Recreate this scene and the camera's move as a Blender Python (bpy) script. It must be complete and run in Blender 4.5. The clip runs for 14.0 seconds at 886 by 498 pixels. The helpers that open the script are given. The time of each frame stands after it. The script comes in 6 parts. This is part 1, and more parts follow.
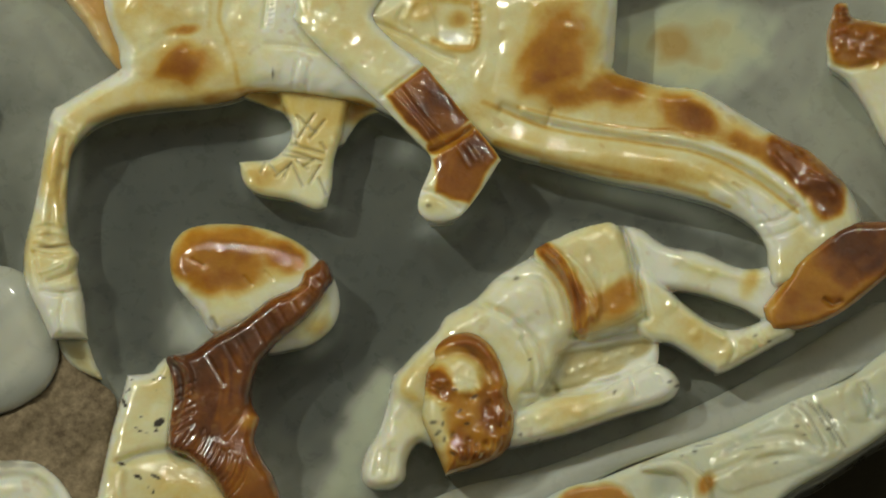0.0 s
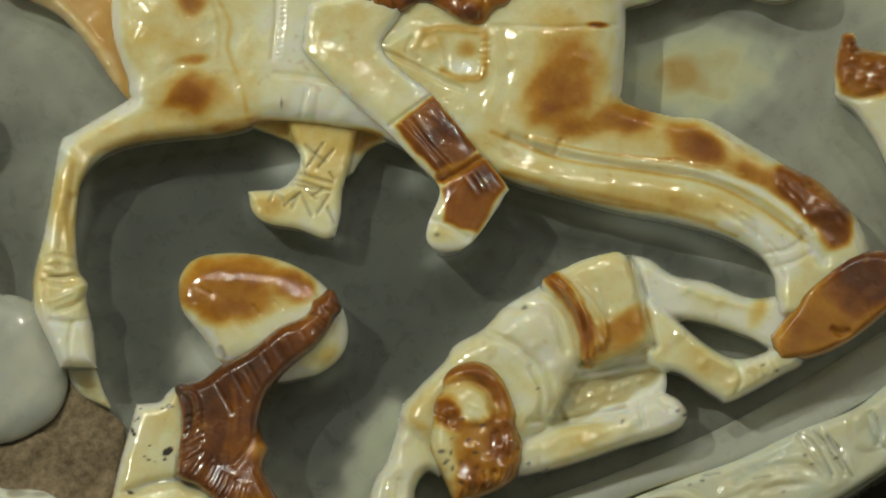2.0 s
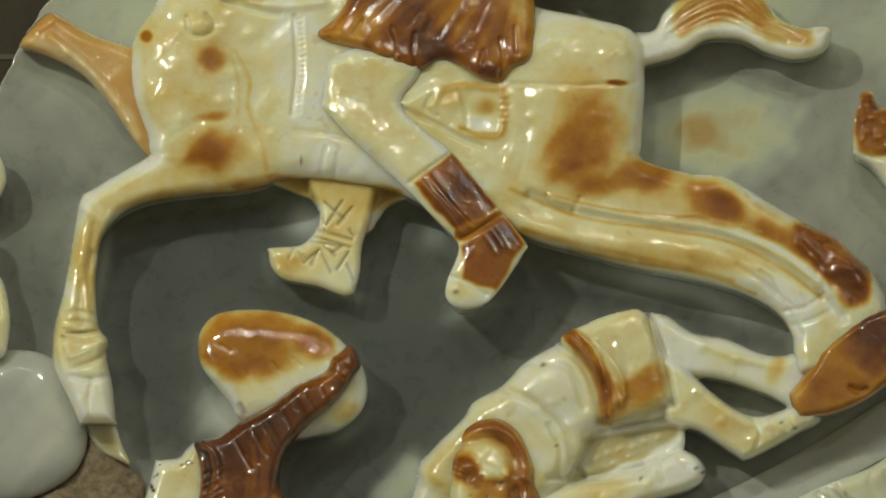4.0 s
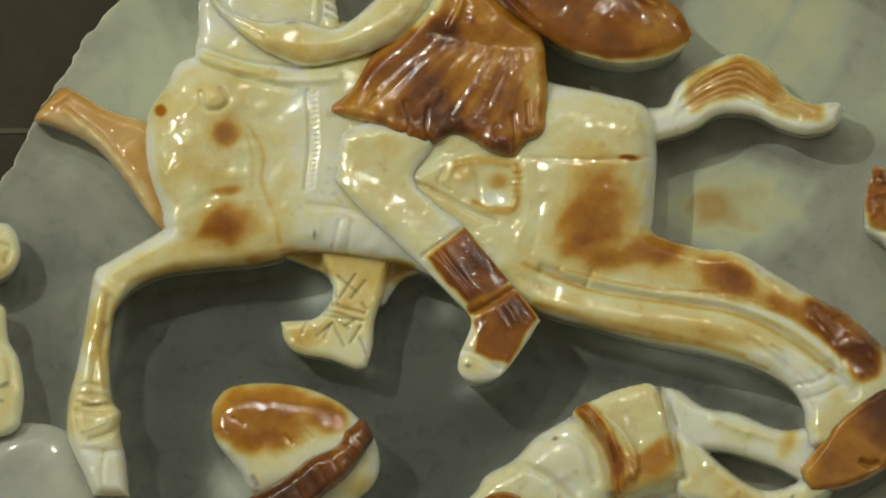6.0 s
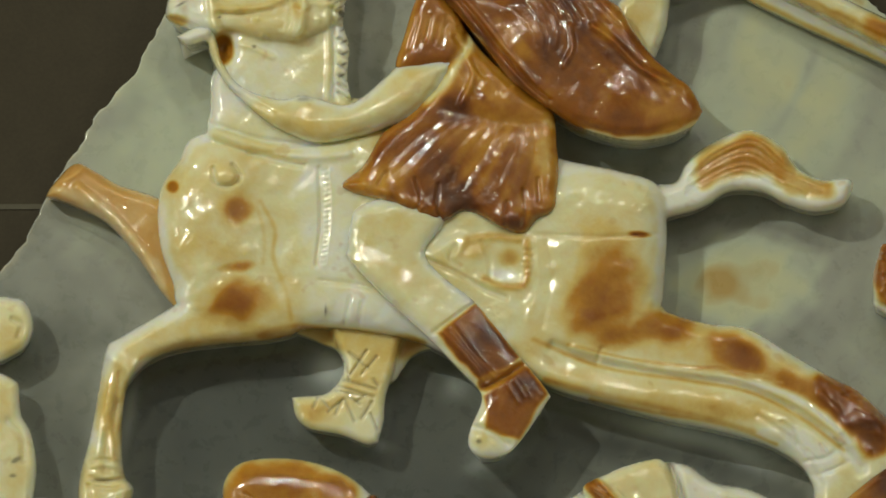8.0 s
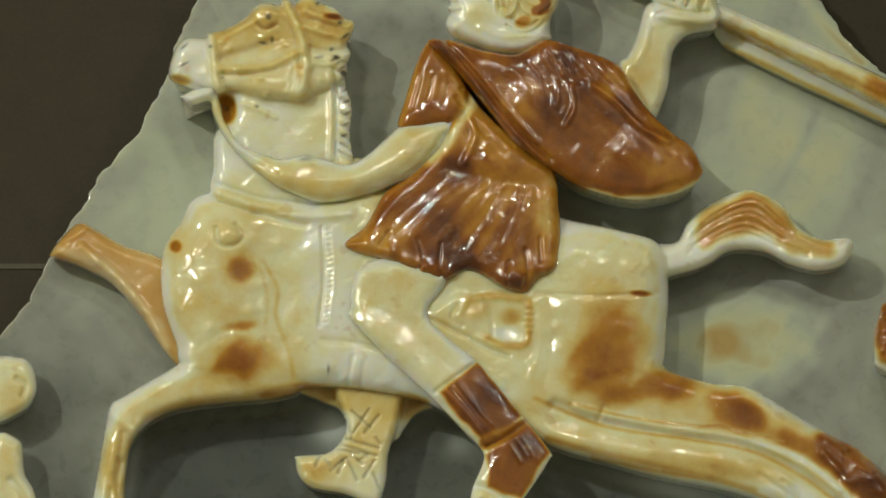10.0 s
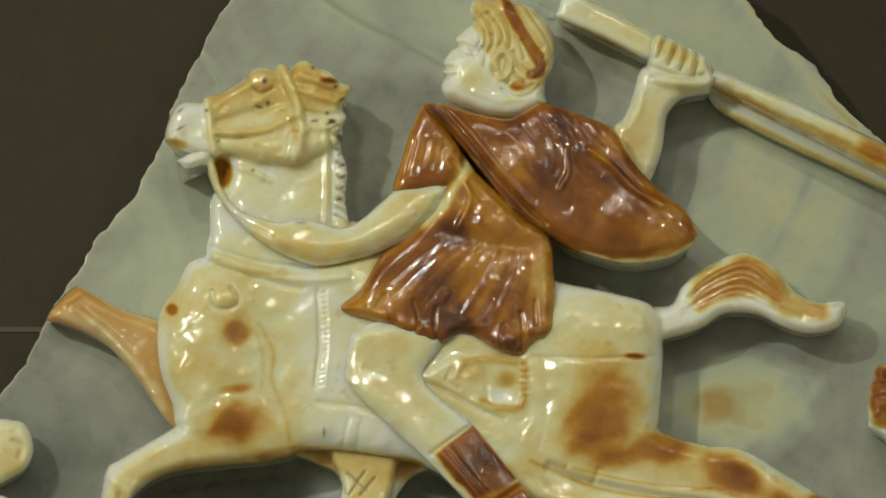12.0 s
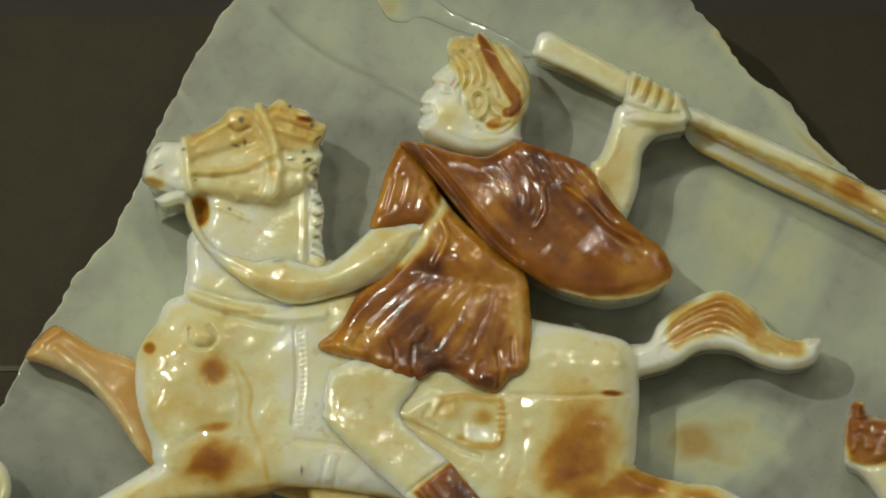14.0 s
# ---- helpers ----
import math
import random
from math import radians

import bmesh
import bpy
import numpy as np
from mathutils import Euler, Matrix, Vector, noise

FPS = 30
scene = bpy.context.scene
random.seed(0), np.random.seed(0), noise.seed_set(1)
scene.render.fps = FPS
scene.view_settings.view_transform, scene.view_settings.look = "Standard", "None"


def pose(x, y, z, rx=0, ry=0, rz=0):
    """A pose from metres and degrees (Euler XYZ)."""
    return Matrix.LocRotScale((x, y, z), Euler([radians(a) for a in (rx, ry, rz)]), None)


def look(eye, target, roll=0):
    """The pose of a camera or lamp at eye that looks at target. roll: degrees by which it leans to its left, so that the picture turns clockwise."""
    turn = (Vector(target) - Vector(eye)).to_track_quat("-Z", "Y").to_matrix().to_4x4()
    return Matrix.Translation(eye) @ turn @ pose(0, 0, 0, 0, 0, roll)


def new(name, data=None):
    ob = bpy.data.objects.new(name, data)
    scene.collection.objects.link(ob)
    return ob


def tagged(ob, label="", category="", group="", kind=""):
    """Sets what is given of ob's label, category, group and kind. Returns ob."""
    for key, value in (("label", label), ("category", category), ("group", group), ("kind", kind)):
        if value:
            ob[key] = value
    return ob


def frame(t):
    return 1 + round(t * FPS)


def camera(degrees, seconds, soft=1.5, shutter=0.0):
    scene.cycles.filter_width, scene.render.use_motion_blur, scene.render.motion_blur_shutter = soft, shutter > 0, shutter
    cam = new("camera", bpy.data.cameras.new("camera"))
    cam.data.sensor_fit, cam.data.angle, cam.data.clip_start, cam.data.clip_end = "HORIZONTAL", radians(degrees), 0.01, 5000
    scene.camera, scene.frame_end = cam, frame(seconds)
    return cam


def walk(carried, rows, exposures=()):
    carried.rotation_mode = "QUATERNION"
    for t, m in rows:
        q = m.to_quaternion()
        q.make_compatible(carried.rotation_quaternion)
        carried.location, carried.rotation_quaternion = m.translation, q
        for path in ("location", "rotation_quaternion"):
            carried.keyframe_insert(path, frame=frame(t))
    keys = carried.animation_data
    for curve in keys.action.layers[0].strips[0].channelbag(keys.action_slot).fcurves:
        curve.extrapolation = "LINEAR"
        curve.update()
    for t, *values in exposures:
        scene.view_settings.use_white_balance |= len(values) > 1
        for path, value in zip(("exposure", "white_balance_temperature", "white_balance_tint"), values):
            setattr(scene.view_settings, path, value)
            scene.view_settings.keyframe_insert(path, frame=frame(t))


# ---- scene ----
cam = camera(8.0, 14.0, soft=1.8)
CENTRE = 1.2           # height of the middle of the carving
LEAN_BACK = 14.0       # degrees by which the carving leans back
REACH = 0.9            # metres from the lens to the carving
# seconds, aim (mm right and up of the middle), distance, roll
ROWS = [
    (0.0, 5.93, -25.77, 0.8922, -0.245),
    (0.5, 5.18, -25.26, 0.8926, -0.230),
    (1.0, 5.05, -24.56, 0.8924, -0.231),
    (1.5, 4.92, -23.48, 0.8925, -0.223),
    (2.0, 4.78, -21.63, 0.8938, -0.218),
    (2.5, 4.24, -19.91, 0.8943, -0.200),
    (5.0, 0.94, -8.56, 0.8973, -0.040),
    (5.5, 0.62, -5.96, 0.8982, -0.011),
    (6.0, 0.33, -3.06, 0.8990, 0.000),
    (6.5, -0.00, -0.00, 0.9000, 0.000),
    (7.0, -0.74, 2.81, 0.9006, -0.004),
    (7.5, -1.00, 5.39, 0.9022, 0.069),
    (8.0, -1.22, 7.77, 0.9026, 0.068),
    (10.5, -1.51, 18.55, 0.9065, 0.042),
    (11.0, -1.42, 20.95, 0.9072, 0.037),
    (11.5, -1.21, 23.04, 0.9080, 0.039),
    (12.0, -0.86, 25.29, 0.9089, 0.013),
    (12.5, -0.32, 27.05, 0.9090, -0.009),
    (13.0, 0.73, 28.86, 0.9100, -0.054),
    (13.5, 1.33, 29.96, 0.9101, -0.136),
    (14.0, 2.48, 30.74, 0.9111, -0.159),
]
walk(cam, [(t, look((0, -d, CENTRE), (x / 1000, 0, CENTRE + z / 1000), roll)) for t, x, z, d, roll in ROWS])

# ---- light ----
world = bpy.data.worlds.new("world")
scene.world = world
world.use_nodes = True
world.node_tree.nodes["Background"].inputs["Color"].default_value = (1.0, 0.93, 0.8, 1)
world.node_tree.nodes["Background"].inputs["Strength"].default_value = 0.038
scene.view_settings.exposure = 0.0


def spot(name, eye, watts, size, colour, angle=165, target=(0.0, 0.0, CENTRE), blend=0.6):
    data = bpy.data.lights.new(name, "SPOT")
    data.energy, data.shadow_soft_size, data.color = watts, size, colour
    data.spot_size, data.spot_blend = radians(angle), blend
    lamp = new(name, data)
    lamp.matrix_world = look(eye, target)
    return lamp


WARM = (0.94, 0.93, 0.75)
spot("spot_lamp_key", (-0.62, -0.75, CENTRE + 0.62), 19.6, 0.008, WARM, 14, (-0.022, 0.0, CENTRE + 0.016), 1.0)
spot("spot_lamp_second", (-0.25, -0.9, CENTRE + 0.9), 7.6, 0.007, WARM)
spot("spot_lamp_third", (0.12, -0.8, CENTRE + 0.95), 5.2, 0.007, WARM)
spot("spot_lamp_fourth", (0.55, -0.85, CENTRE + 0.75), 3.5, 0.007, WARM)
spot("spot_lamp_fifth", (-0.95, -0.6, CENTRE + 0.25), 3.6, 0.007, WARM)
spot("gallery_lamp", (0.6, -0.6, 2.25), 13.0, 0.02, WARM, 120, (0.2, -1.3, 1.0))


# ---- materials ----
def material(name):
    m = bpy.data.materials.new(name)
    m.use_nodes = True
    return m, m.node_tree.nodes, m.node_tree.links, m.node_tree.nodes["Principled BSDF"]


def noise_node(nodes, links, coords, scale, detail=4.0, rough=0.55, warp=0.0):
    n = nodes.new("ShaderNodeTexNoise")
    n.inputs["Scale"].default_value, n.inputs["Detail"].default_value = scale, detail
    n.inputs["Roughness"].default_value, n.inputs["Distortion"].default_value = rough, warp
    links.new(coords, n.inputs["Vector"])
    return n.outputs["Fac"]


def ramp(nodes, links, fac, stops):
    r = nodes.new("ShaderNodeValToRGB")
    while len(r.color_ramp.elements) < len(stops):
        r.color_ramp.elements.new(0.5)
    for e, (p, c) in zip(r.color_ramp.elements, stops):
        e.position, e.color = p, (*c, 1)
    links.new(fac, r.inputs["Fac"])
    return r.outputs["Color"]


def sums(nodes, links, op, a, b):
    n = nodes.new("ShaderNodeMath")
    n.operation = op
    for socket, v in zip(n.inputs, (a, b)):
        if isinstance(v, (int, float)):
            socket.default_value = v
        else:
            links.new(v, socket)
    return n.outputs[0]


def mixed(nodes, links, fac, a, b, blend="MIX"):
    n = nodes.new("ShaderNodeMix")
    n.data_type, n.blend_type = "RGBA", blend
    for socket, v in ((n.inputs[0], fac), (n.inputs[6], a), (n.inputs[7], b)):
        if isinstance(v, (int, float)):
            socket.default_value = v
        elif isinstance(v, tuple):
            socket.default_value = (*v, 1)
        else:
            links.new(v, socket)
    return n.outputs[2]


def relief(nodes, links, shader, fac, strength, distance):
    b = nodes.new("ShaderNodeBump")
    b.inputs["Strength"].default_value, b.inputs["Distance"].default_value = strength, distance
    links.new(fac, b.inputs["Height"])
    links.new(b.outputs["Normal"], shader.inputs["Normal"])


def banded_stone(name, stops, rough=0.25, glow=0.8, lumps=0.3, specks=0.3, clouds=85, grain=0.17, depth=5, gleam=1.7, ripple=0.3, polish=0.085):
    """Polished sardonyx: the vertex value "tone" says how far the brown layer is left standing."""
    m, nodes, links, shader = material(name)
    obj = nodes.new("ShaderNodeTexCoord").outputs["Object"]
    tone = nodes.new("ShaderNodeAttribute")
    tone.attribute_name = "tone"
    dirt = nodes.new("ShaderNodeAttribute")
    dirt.attribute_name = "dirt"
    cloud = noise_node(nodes, links, obj, clouds, depth, 0.55, 0.6)
    fine = noise_node(nodes, links, obj, 420, 4, 0.6, 0.3)
    # the brown layer is more uneven than the cream one
    reach = sums(nodes, links, "ADD", sums(nodes, links, "MULTIPLY", tone.outputs["Fac"], 0.75), 0.22)
    value = sums(nodes, links, "ADD", tone.outputs["Fac"], sums(nodes, links, "MULTIPLY", sums(nodes, links, "SUBTRACT", cloud, 0.5), reach))
    value = sums(nodes, links, "ADD", value, sums(nodes, links, "MULTIPLY", sums(nodes, links, "SUBTRACT", fine, 0.5), grain))
    colour = ramp(nodes, links, value, stops)
    # small brown specks and the dirt in the cuts
    speck = noise_node(nodes, links, obj, 260, 2, 0.5)
    speck = ramp(nodes, links, speck, [(0.66, (0, 0, 0)), (0.72, (1, 1, 1))])
    colour = mixed(nodes, links, sums(nodes, links, "MULTIPLY", speck, specks), colour, (0.5, 0.28, 0.08))
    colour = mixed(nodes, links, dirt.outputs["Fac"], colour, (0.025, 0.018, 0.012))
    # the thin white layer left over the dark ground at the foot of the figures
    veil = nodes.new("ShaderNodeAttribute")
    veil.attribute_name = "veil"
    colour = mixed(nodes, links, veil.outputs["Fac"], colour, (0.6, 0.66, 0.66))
    links.new(colour, shader.inputs["Base Color"])
    gloss = sums(nodes, links, "ADD", sums(nodes, links, "MULTIPLY", fine, 0.08), rough - 0.06)
    gloss = sums(nodes, links, "ADD", gloss, sums(nodes, links, "MULTIPLY", dirt.outputs["Fac"], 0.4))
    links.new(gloss, shader.inputs["Roughness"])
    shader.inputs["IOR"].default_value = 1.54
    shader.inputs["Specular IOR Level"].default_value = 0.25
    links.new(sums(nodes, links, "MULTIPLY", sums(nodes, links, "SUBTRACT", 1.0, dirt.outputs["Fac"]), glow), shader.inputs["Subsurface Weight"])
    shader.inputs["Subsurface Radius"].default_value = (1.0, 0.8, 0.5)
    shader.inputs["Subsurface Scale"].default_value = 0.0035
    wear = sums(nodes, links, "ADD", noise_node(nodes, links, obj, 420, 2, 0.5), sums(nodes, links, "MULTIPLY", noise_node(nodes, links, obj, 1500, 3, 0.6), 0.15))
    relief(nodes, links, shader, wear, lumps, 0.0006)
    # the polish lies smoothly over the grain
    shader.inputs["Coat Weight"].default_value = 1.0
    shader.inputs["Coat Roughness"].default_value = polish
    if ripple:
        wave = nodes.new("ShaderNodeBump")
        wave.inputs["Strength"].default_value, wave.inputs["Distance"].default_value = ripple, 0.0005
        links.new(noise_node(nodes, links, obj, 640, 3, 0.5, 0.5), wave.inputs["Height"])
        links.new(wave.outputs["Normal"], shader.inputs["Coat Normal"])
    shader.inputs["Coat IOR"].default_value = gleam
    return m


CREAM = [(0.0, (0.83, 0.84, 0.76)), (0.1, (0.78, 0.75, 0.47)), (0.24, (0.7, 0.54, 0.19)), (0.4, (0.52, 0.25, 0.024)),
         (0.57, (0.3, 0.1, 0.007)), (0.76, (0.13, 0.036, 0.006)), (1.0, (0.05, 0.018, 0.009))]
SLAB = [(0.0, (0.068, 0.079, 0.076)), (0.25, (0.16, 0.172, 0.155)), (0.45, (0.335, 0.35, 0.31)), (0.65, (0.46, 0.505, 0.4)), (0.85, (0.54, 0.56, 0.37)), (1.0, (0.46, 0.33, 0.12))]
sardonyx = banded_stone("polished_sardonyx", CREAM)
grey_onyx = banded_stone("grey_onyx_ground", SLAB, rough=0.3, glow=0.6, lumps=0.012, specks=0.0, clouds=48, grain=0.07, depth=3, gleam=1.6, ripple=0.0, polish=0.06)


milky_onyx = banded_stone("milky_onyx", [(0.0, (0.3, 0.32, 0.3)), (0.5, (0.47, 0.49, 0.45)), (1.0, (0.6, 0.6, 0.5))], rough=0.3, glow=0.6, lumps=0.012, specks=0.0, clouds=48, grain=0.06, depth=3, gleam=1.65, ripple=0.0, polish=0.06)


peach_onyx = banded_stone("peach_sardonyx", [(0.0, (0.76, 0.64, 0.4)), (0.3, (0.62, 0.38, 0.12)), (0.6, (0.5, 0.24, 0.045)), (1.0, (0.3, 0.1, 0.02))], clouds=60, specks=0.1)


pale_onyx = banded_stone("pale_green_onyx", [(0.0, (0.64, 0.69, 0.6)), (0.1, (0.7, 0.71, 0.54)), (0.25, (0.62, 0.54, 0.27)), (0.45, (0.5, 0.24, 0.03)), (1.0, (0.2, 0.06, 0.01))], clouds=60, specks=0.1)


def plain_surface(name, low, high, rough, scale, depth):
    m, nodes, links, shader = material(name)
    obj = nodes.new("ShaderNodeTexCoord").outputs["Object"]
    fac = sums(nodes, links, "ADD", sums(nodes, links, "MULTIPLY", noise_node(nodes, links, obj, scale, 5, 0.65), 0.6),
               sums(nodes, links, "MULTIPLY", noise_node(nodes, links, obj, scale * 0.12, 3), 0.4))
    links.new(ramp(nodes, links, fac, [(0.35, low), (0.65, high)]), shader.inputs["Base Color"])
    shader.inputs["Roughness"].default_value = rough
    relief(nodes, links, shader, fac, 0.6, depth)
    return m


mortar = plain_surface("rough_fill", (0.1, 0.07, 0.04), (0.32, 0.25, 0.16), 0.85, 900, 0.0008)
board_cloth = plain_surface("board_cloth", (0.034, 0.026, 0.012), (0.046, 0.036, 0.018), 0.8, 1500, 0.0002)
pale_plaster = plain_surface("pale_plaster", (0.69, 0.67, 0.62), (0.71, 0.69, 0.64), 0.8, 20, 0.00005)
seam_edge = plain_surface("seam_edge", (0.06, 0.055, 0.035), (0.09, 0.08, 0.05), 0.7, 300, 0.0002)
dark_paint = plain_surface("dark_paint", (0.03, 0.027, 0.022), (0.05, 0.045, 0.038), 0.7, 20, 0.001)

# ---- setting ----
MM = 0.001
SLOPE = radians(LEAN_BACK)
SIN, COS = math.sin(SLOPE), math.cos(SLOPE)


def link_mesh(name, verts, faces, mat, parent=None, label="", values=None, smooth=True):
    me = bpy.data.meshes.new(name)
    me.from_pydata(verts, [], faces)
    for key, vals in (values or {}).items():
        me.attributes.new(key, "FLOAT", "POINT").data.foreach_set("value", np.asarray(vals, dtype=np.float32))
    me.polygons.foreach_set("use_smooth", [smooth] * len(me.polygons))
    me.materials.append(mat)
    me.update()
    ob = new(name, me)
    if parent:
        ob.parent = parent
    if label:
        ob["label"] = label
    return ob


def box_mesh(name, x0, x1, y0, y1, z0, z1, mat, parent=None, bevel=0.0):
    bm = bmesh.new()
    bmesh.ops.create_cube(bm, size=1)
    for v in bm.verts:
        v.co = ((x0 + x1) / 2 + v.co.x * (x1 - x0), (y0 + y1) / 2 + v.co.y * (y1 - y0), (z0 + z1) / 2 + v.co.z * (z1 - z0))
    if bevel:
        bmesh.ops.bevel(bm, geom=bm.edges[:], offset=bevel, segments=2, affect="EDGES")
    me = bpy.data.meshes.new(name)
    bm.to_mesh(me)
    bm.free()
    me.materials.append(mat)
    ob = new(name, me)
    if parent:
        ob.parent = parent
    return ob


for name, lims in {"floor": (-1.3, 1.3, -1.4, 0.156, -0.1, 0.0), "ceiling": (-1.3, 1.3, -1.4, 0.156, 2.4, 2.5),
                   "wall_north": (-1.3, 1.3, 0.056, 0.156, 0.0, 2.4), "wall_south": (-1.3, 1.3, -1.4, -1.3, 0.0, 2.4),
                   "wall_west": (-1.3, -1.2, -1.3, 0.056, 0.0, 2.4), "wall_east": (1.2, 1.3, -1.3, 0.056, 0.0, 2.4)}.items():
    tagged(box_mesh(name, *lims, dark_paint if name == "wall_north" else pale_plaster), "plain matt painted " + name.split("_")[0] + " of the gallery", name.split("_")[0], kind="structure")


# ---- carving tools: all lengths in millimetres, (right, up) as seen from the front ----
def curve_through(points, steps=6):
    """A closed smooth outline through its corners; a doubled corner stays sharp."""
    p = np.array(points, dtype=float)
    out = []
    n = len(p)
    for i in range(n):
        a, b, c, d = p[i - 1], p[i], p[(i + 1) % n], p[(i + 2) % n]
        if np.allclose(b, c):
            continue
        if np.allclose(a, b):
            a = b - (c - b) * 0.3
        if np.allclose(c, d):
            d = c + (c - b) * 0.3
        for k in range(steps):
            t = k / steps
            out.append(0.5 * (2 * b + (c - a) * t + (2 * a - 5 * b + 4 * c - d) * t * t + (3 * b - a - 3 * c + d) * t ** 3))
    return np.array(out)


def line_through(points, steps=6):
    """An open smooth line through its points."""
    p = np.array(points, dtype=float)
    q = np.vstack([2 * p[0] - p[1], p, 2 * p[-1] - p[-2]])
    out = []
    for i in range(1, len(q) - 2):
        a, b, c, d = q[i - 1], q[i], q[i + 1], q[i + 2]
        for k in range(steps):
            t = k / steps
            out.append(0.5 * (2 * b + (c - a) * t + (2 * a - 5 * b + 4 * c - d) * t * t + (3 * b - a - 3 * c + d) * t ** 3))
    out.append(p[-1])
    return np.array(out)


def inside_depth(outline, u, v):
    """How far each place lies inside a closed outline; minus outside."""
    best = np.full(u.shape, 1e9)
    odd = np.zeros(u.shape, dtype=bool)
    for (ax, ay), (bx, by) in zip(outline, np.roll(outline, -1, axis=0)):
        ex, ey = bx - ax, by - ay
        wx, wy = u - ax, v - ay
        t = np.clip((wx * ex + wy * ey) / (ex * ex + ey * ey + 1e-12), 0, 1)
        best = np.minimum(best, (wx - ex * t) ** 2 + (wy - ey * t) ** 2)
        if ey != 0:
            odd ^= ((ay > v) != (by > v)) & (u < ax + (v - ay) * ex / ey)
    return np.where(odd, 1, -1) * np.sqrt(best)


def line_distance(line, u, v):
    best = np.full(u.shape, 1e9)
    for (ax, ay), (bx, by) in zip(line[:-1], line[1:]):
        ex, ey = bx - ax, by - ay
        t = np.clip(((u - ax) * ex + (v - ay) * ey) / (ex * ex + ey * ey + 1e-12), 0, 1)
        best = np.minimum(best, (u - ax - ex * t) ** 2 + (v - ay - ey * t) ** 2)
    return np.sqrt(best)


def wander(u, v, size, seed=0.0):
    """A slow uneven drift, between about -1 and 1."""
    a, b = u / size, v / size
    return (np.sin(a * 1.7 + 1.3 * np.sin(b * 1.1 + seed) + seed) + np.sin(b * 1.9 + 1.2 * np.sin(a * 1.3 + 2.1 * seed) + 1.7 * seed)
            + 0.6 * np.sin(a * 3.1 - b * 2.7 + seed * 3.3)) / 2.6


class Form:
    """One swelling form: an outline, its greatest height, the width of its rounded rim and the share of the height that stands sheer."""

    def __init__(self, points, height, rim, sheer=0.6, tilt=(0.0, 0.0), smooth=6, chip=0.0):
        rim, sheer = 0.7 * rim, min(sheer + 0.12, 1.0)
        self.outline, self.height, self.rim, self.sheer, self.tilt = curve_through(points, smooth), height, rim, sheer, tilt
        if chip:
            x, y = self.outline.T
            self.outline = np.stack([x + chip * wander(y, x, 1.3, 2.0) + 0.5 * chip * wander(y, x, 0.5, 4.0), y + chip * wander(x, y, 1.1, 7.0)], axis=1)
        self.middle = self.outline.mean(axis=0)

    def depth(self, u, v):
        lo, hi = self.outline.min(axis=0) - 3, self.outline.max(axis=0) + 3
        out = np.full(u.shape, -9.0)
        near = (u > lo[0]) & (u < hi[0]) & (v > lo[1]) & (v < hi[1])
        out[near] = inside_depth(self.outline, u[near], v[near])
        return out

    def rise(self, d, u, v):
        t = np.clip(d / self.rim, 0, 1)
        top = self.height + self.tilt[0] * (u - self.middle[0]) + self.tilt[1] * (v - self.middle[1])
        return top * (self.sheer + (1 - self.sheer) * np.sqrt(1 - (1 - t) ** 2)) + np.minimum(d, 0) * 5


def cut(points, width, depth, soft=True):
    """A groove (depth below 0) or a ridge (above 0) along a line, fading out at its ends."""
    line = line_through(points) if len(points) > 2 else np.array(points, dtype=float)
    lo, hi = line.min(axis=0) - 3 * width, line.max(axis=0) + 3 * width

    def change(u, v):
        out = np.zeros(u.shape)
        near = (u > lo[0]) & (u < hi[0]) & (v > lo[1]) & (v < hi[1])
        out[near] = depth * np.exp(-(line_distance(line, u[near], v[near]) / width) ** 2)
        return out
    return change


def swell(at, size, amount, turn=0.0):
    """A soft lump, or a hollow where the amount is below 0."""
    (x, y), (a, b), c, s = at[0], size, math.cos(radians(turn)), math.sin(radians(turn))

    def change(u, v):
        p, q = (u - x) * c + (v - y) * s, -(u - x) * s + (v - y) * c
        return amount * np.exp(-(p / a) ** 2 - (q / b) ** 2)
    return change


def sink(points, amount, soft=0.5):
    """Lowers (below 0) or raises all that lies inside an outline."""
    outline = curve_through(points, 4)
    lo, hi = outline.min(axis=0) - 2, outline.max(axis=0) + 2

    def change(u, v):
        out = np.zeros(u.shape)
        near = (u > lo[0]) & (u < hi[0]) & (v > lo[1]) & (v < hi[1])
        out[near] = amount * np.clip(inside_depth(outline, u[near], v[near]) / soft + 0.5, 0, 1)
        return out
    return change


def fan(first, last, number, width, depth, shake=0.25):
    """Folds or strands that pass over from one line to another."""
    a, b = line_through(first, 5), line_through(last, 5)
    n = min(len(a), len(b))
    a, b = a[np.linspace(0, len(a) - 1, n).astype(int)], b[np.linspace(0, len(b) - 1, n).astype(int)]
    rnd = random.Random(number * 31 + len(first))
    jobs = []
    for k in range(number):
        t = (k + 0.5 + rnd.uniform(-shake, shake)) / number
        start, end = rnd.uniform(0, 0.2), rnd.uniform(0.8, 1.0)
        line = (a * (1 - t) + b * t)[int(start * n):max(int(end * n), int(start * n) + 3)]
        jobs.append(cut(line.tolist(), width * rnd.uniform(0.7, 1.3), depth * rnd.uniform(0.5, 1.2)))
    return lambda u, v: sum(job(u, v) for job in jobs)


def streaks(first, last, number, width, value, share=0.7):
    """Streaks of another layer that run with the folds."""
    lines = fan(first, last, number, width, 1.0, 0.45)
    return lambda u, v: (np.clip(lines(u, v), 0, 1) * share, value)


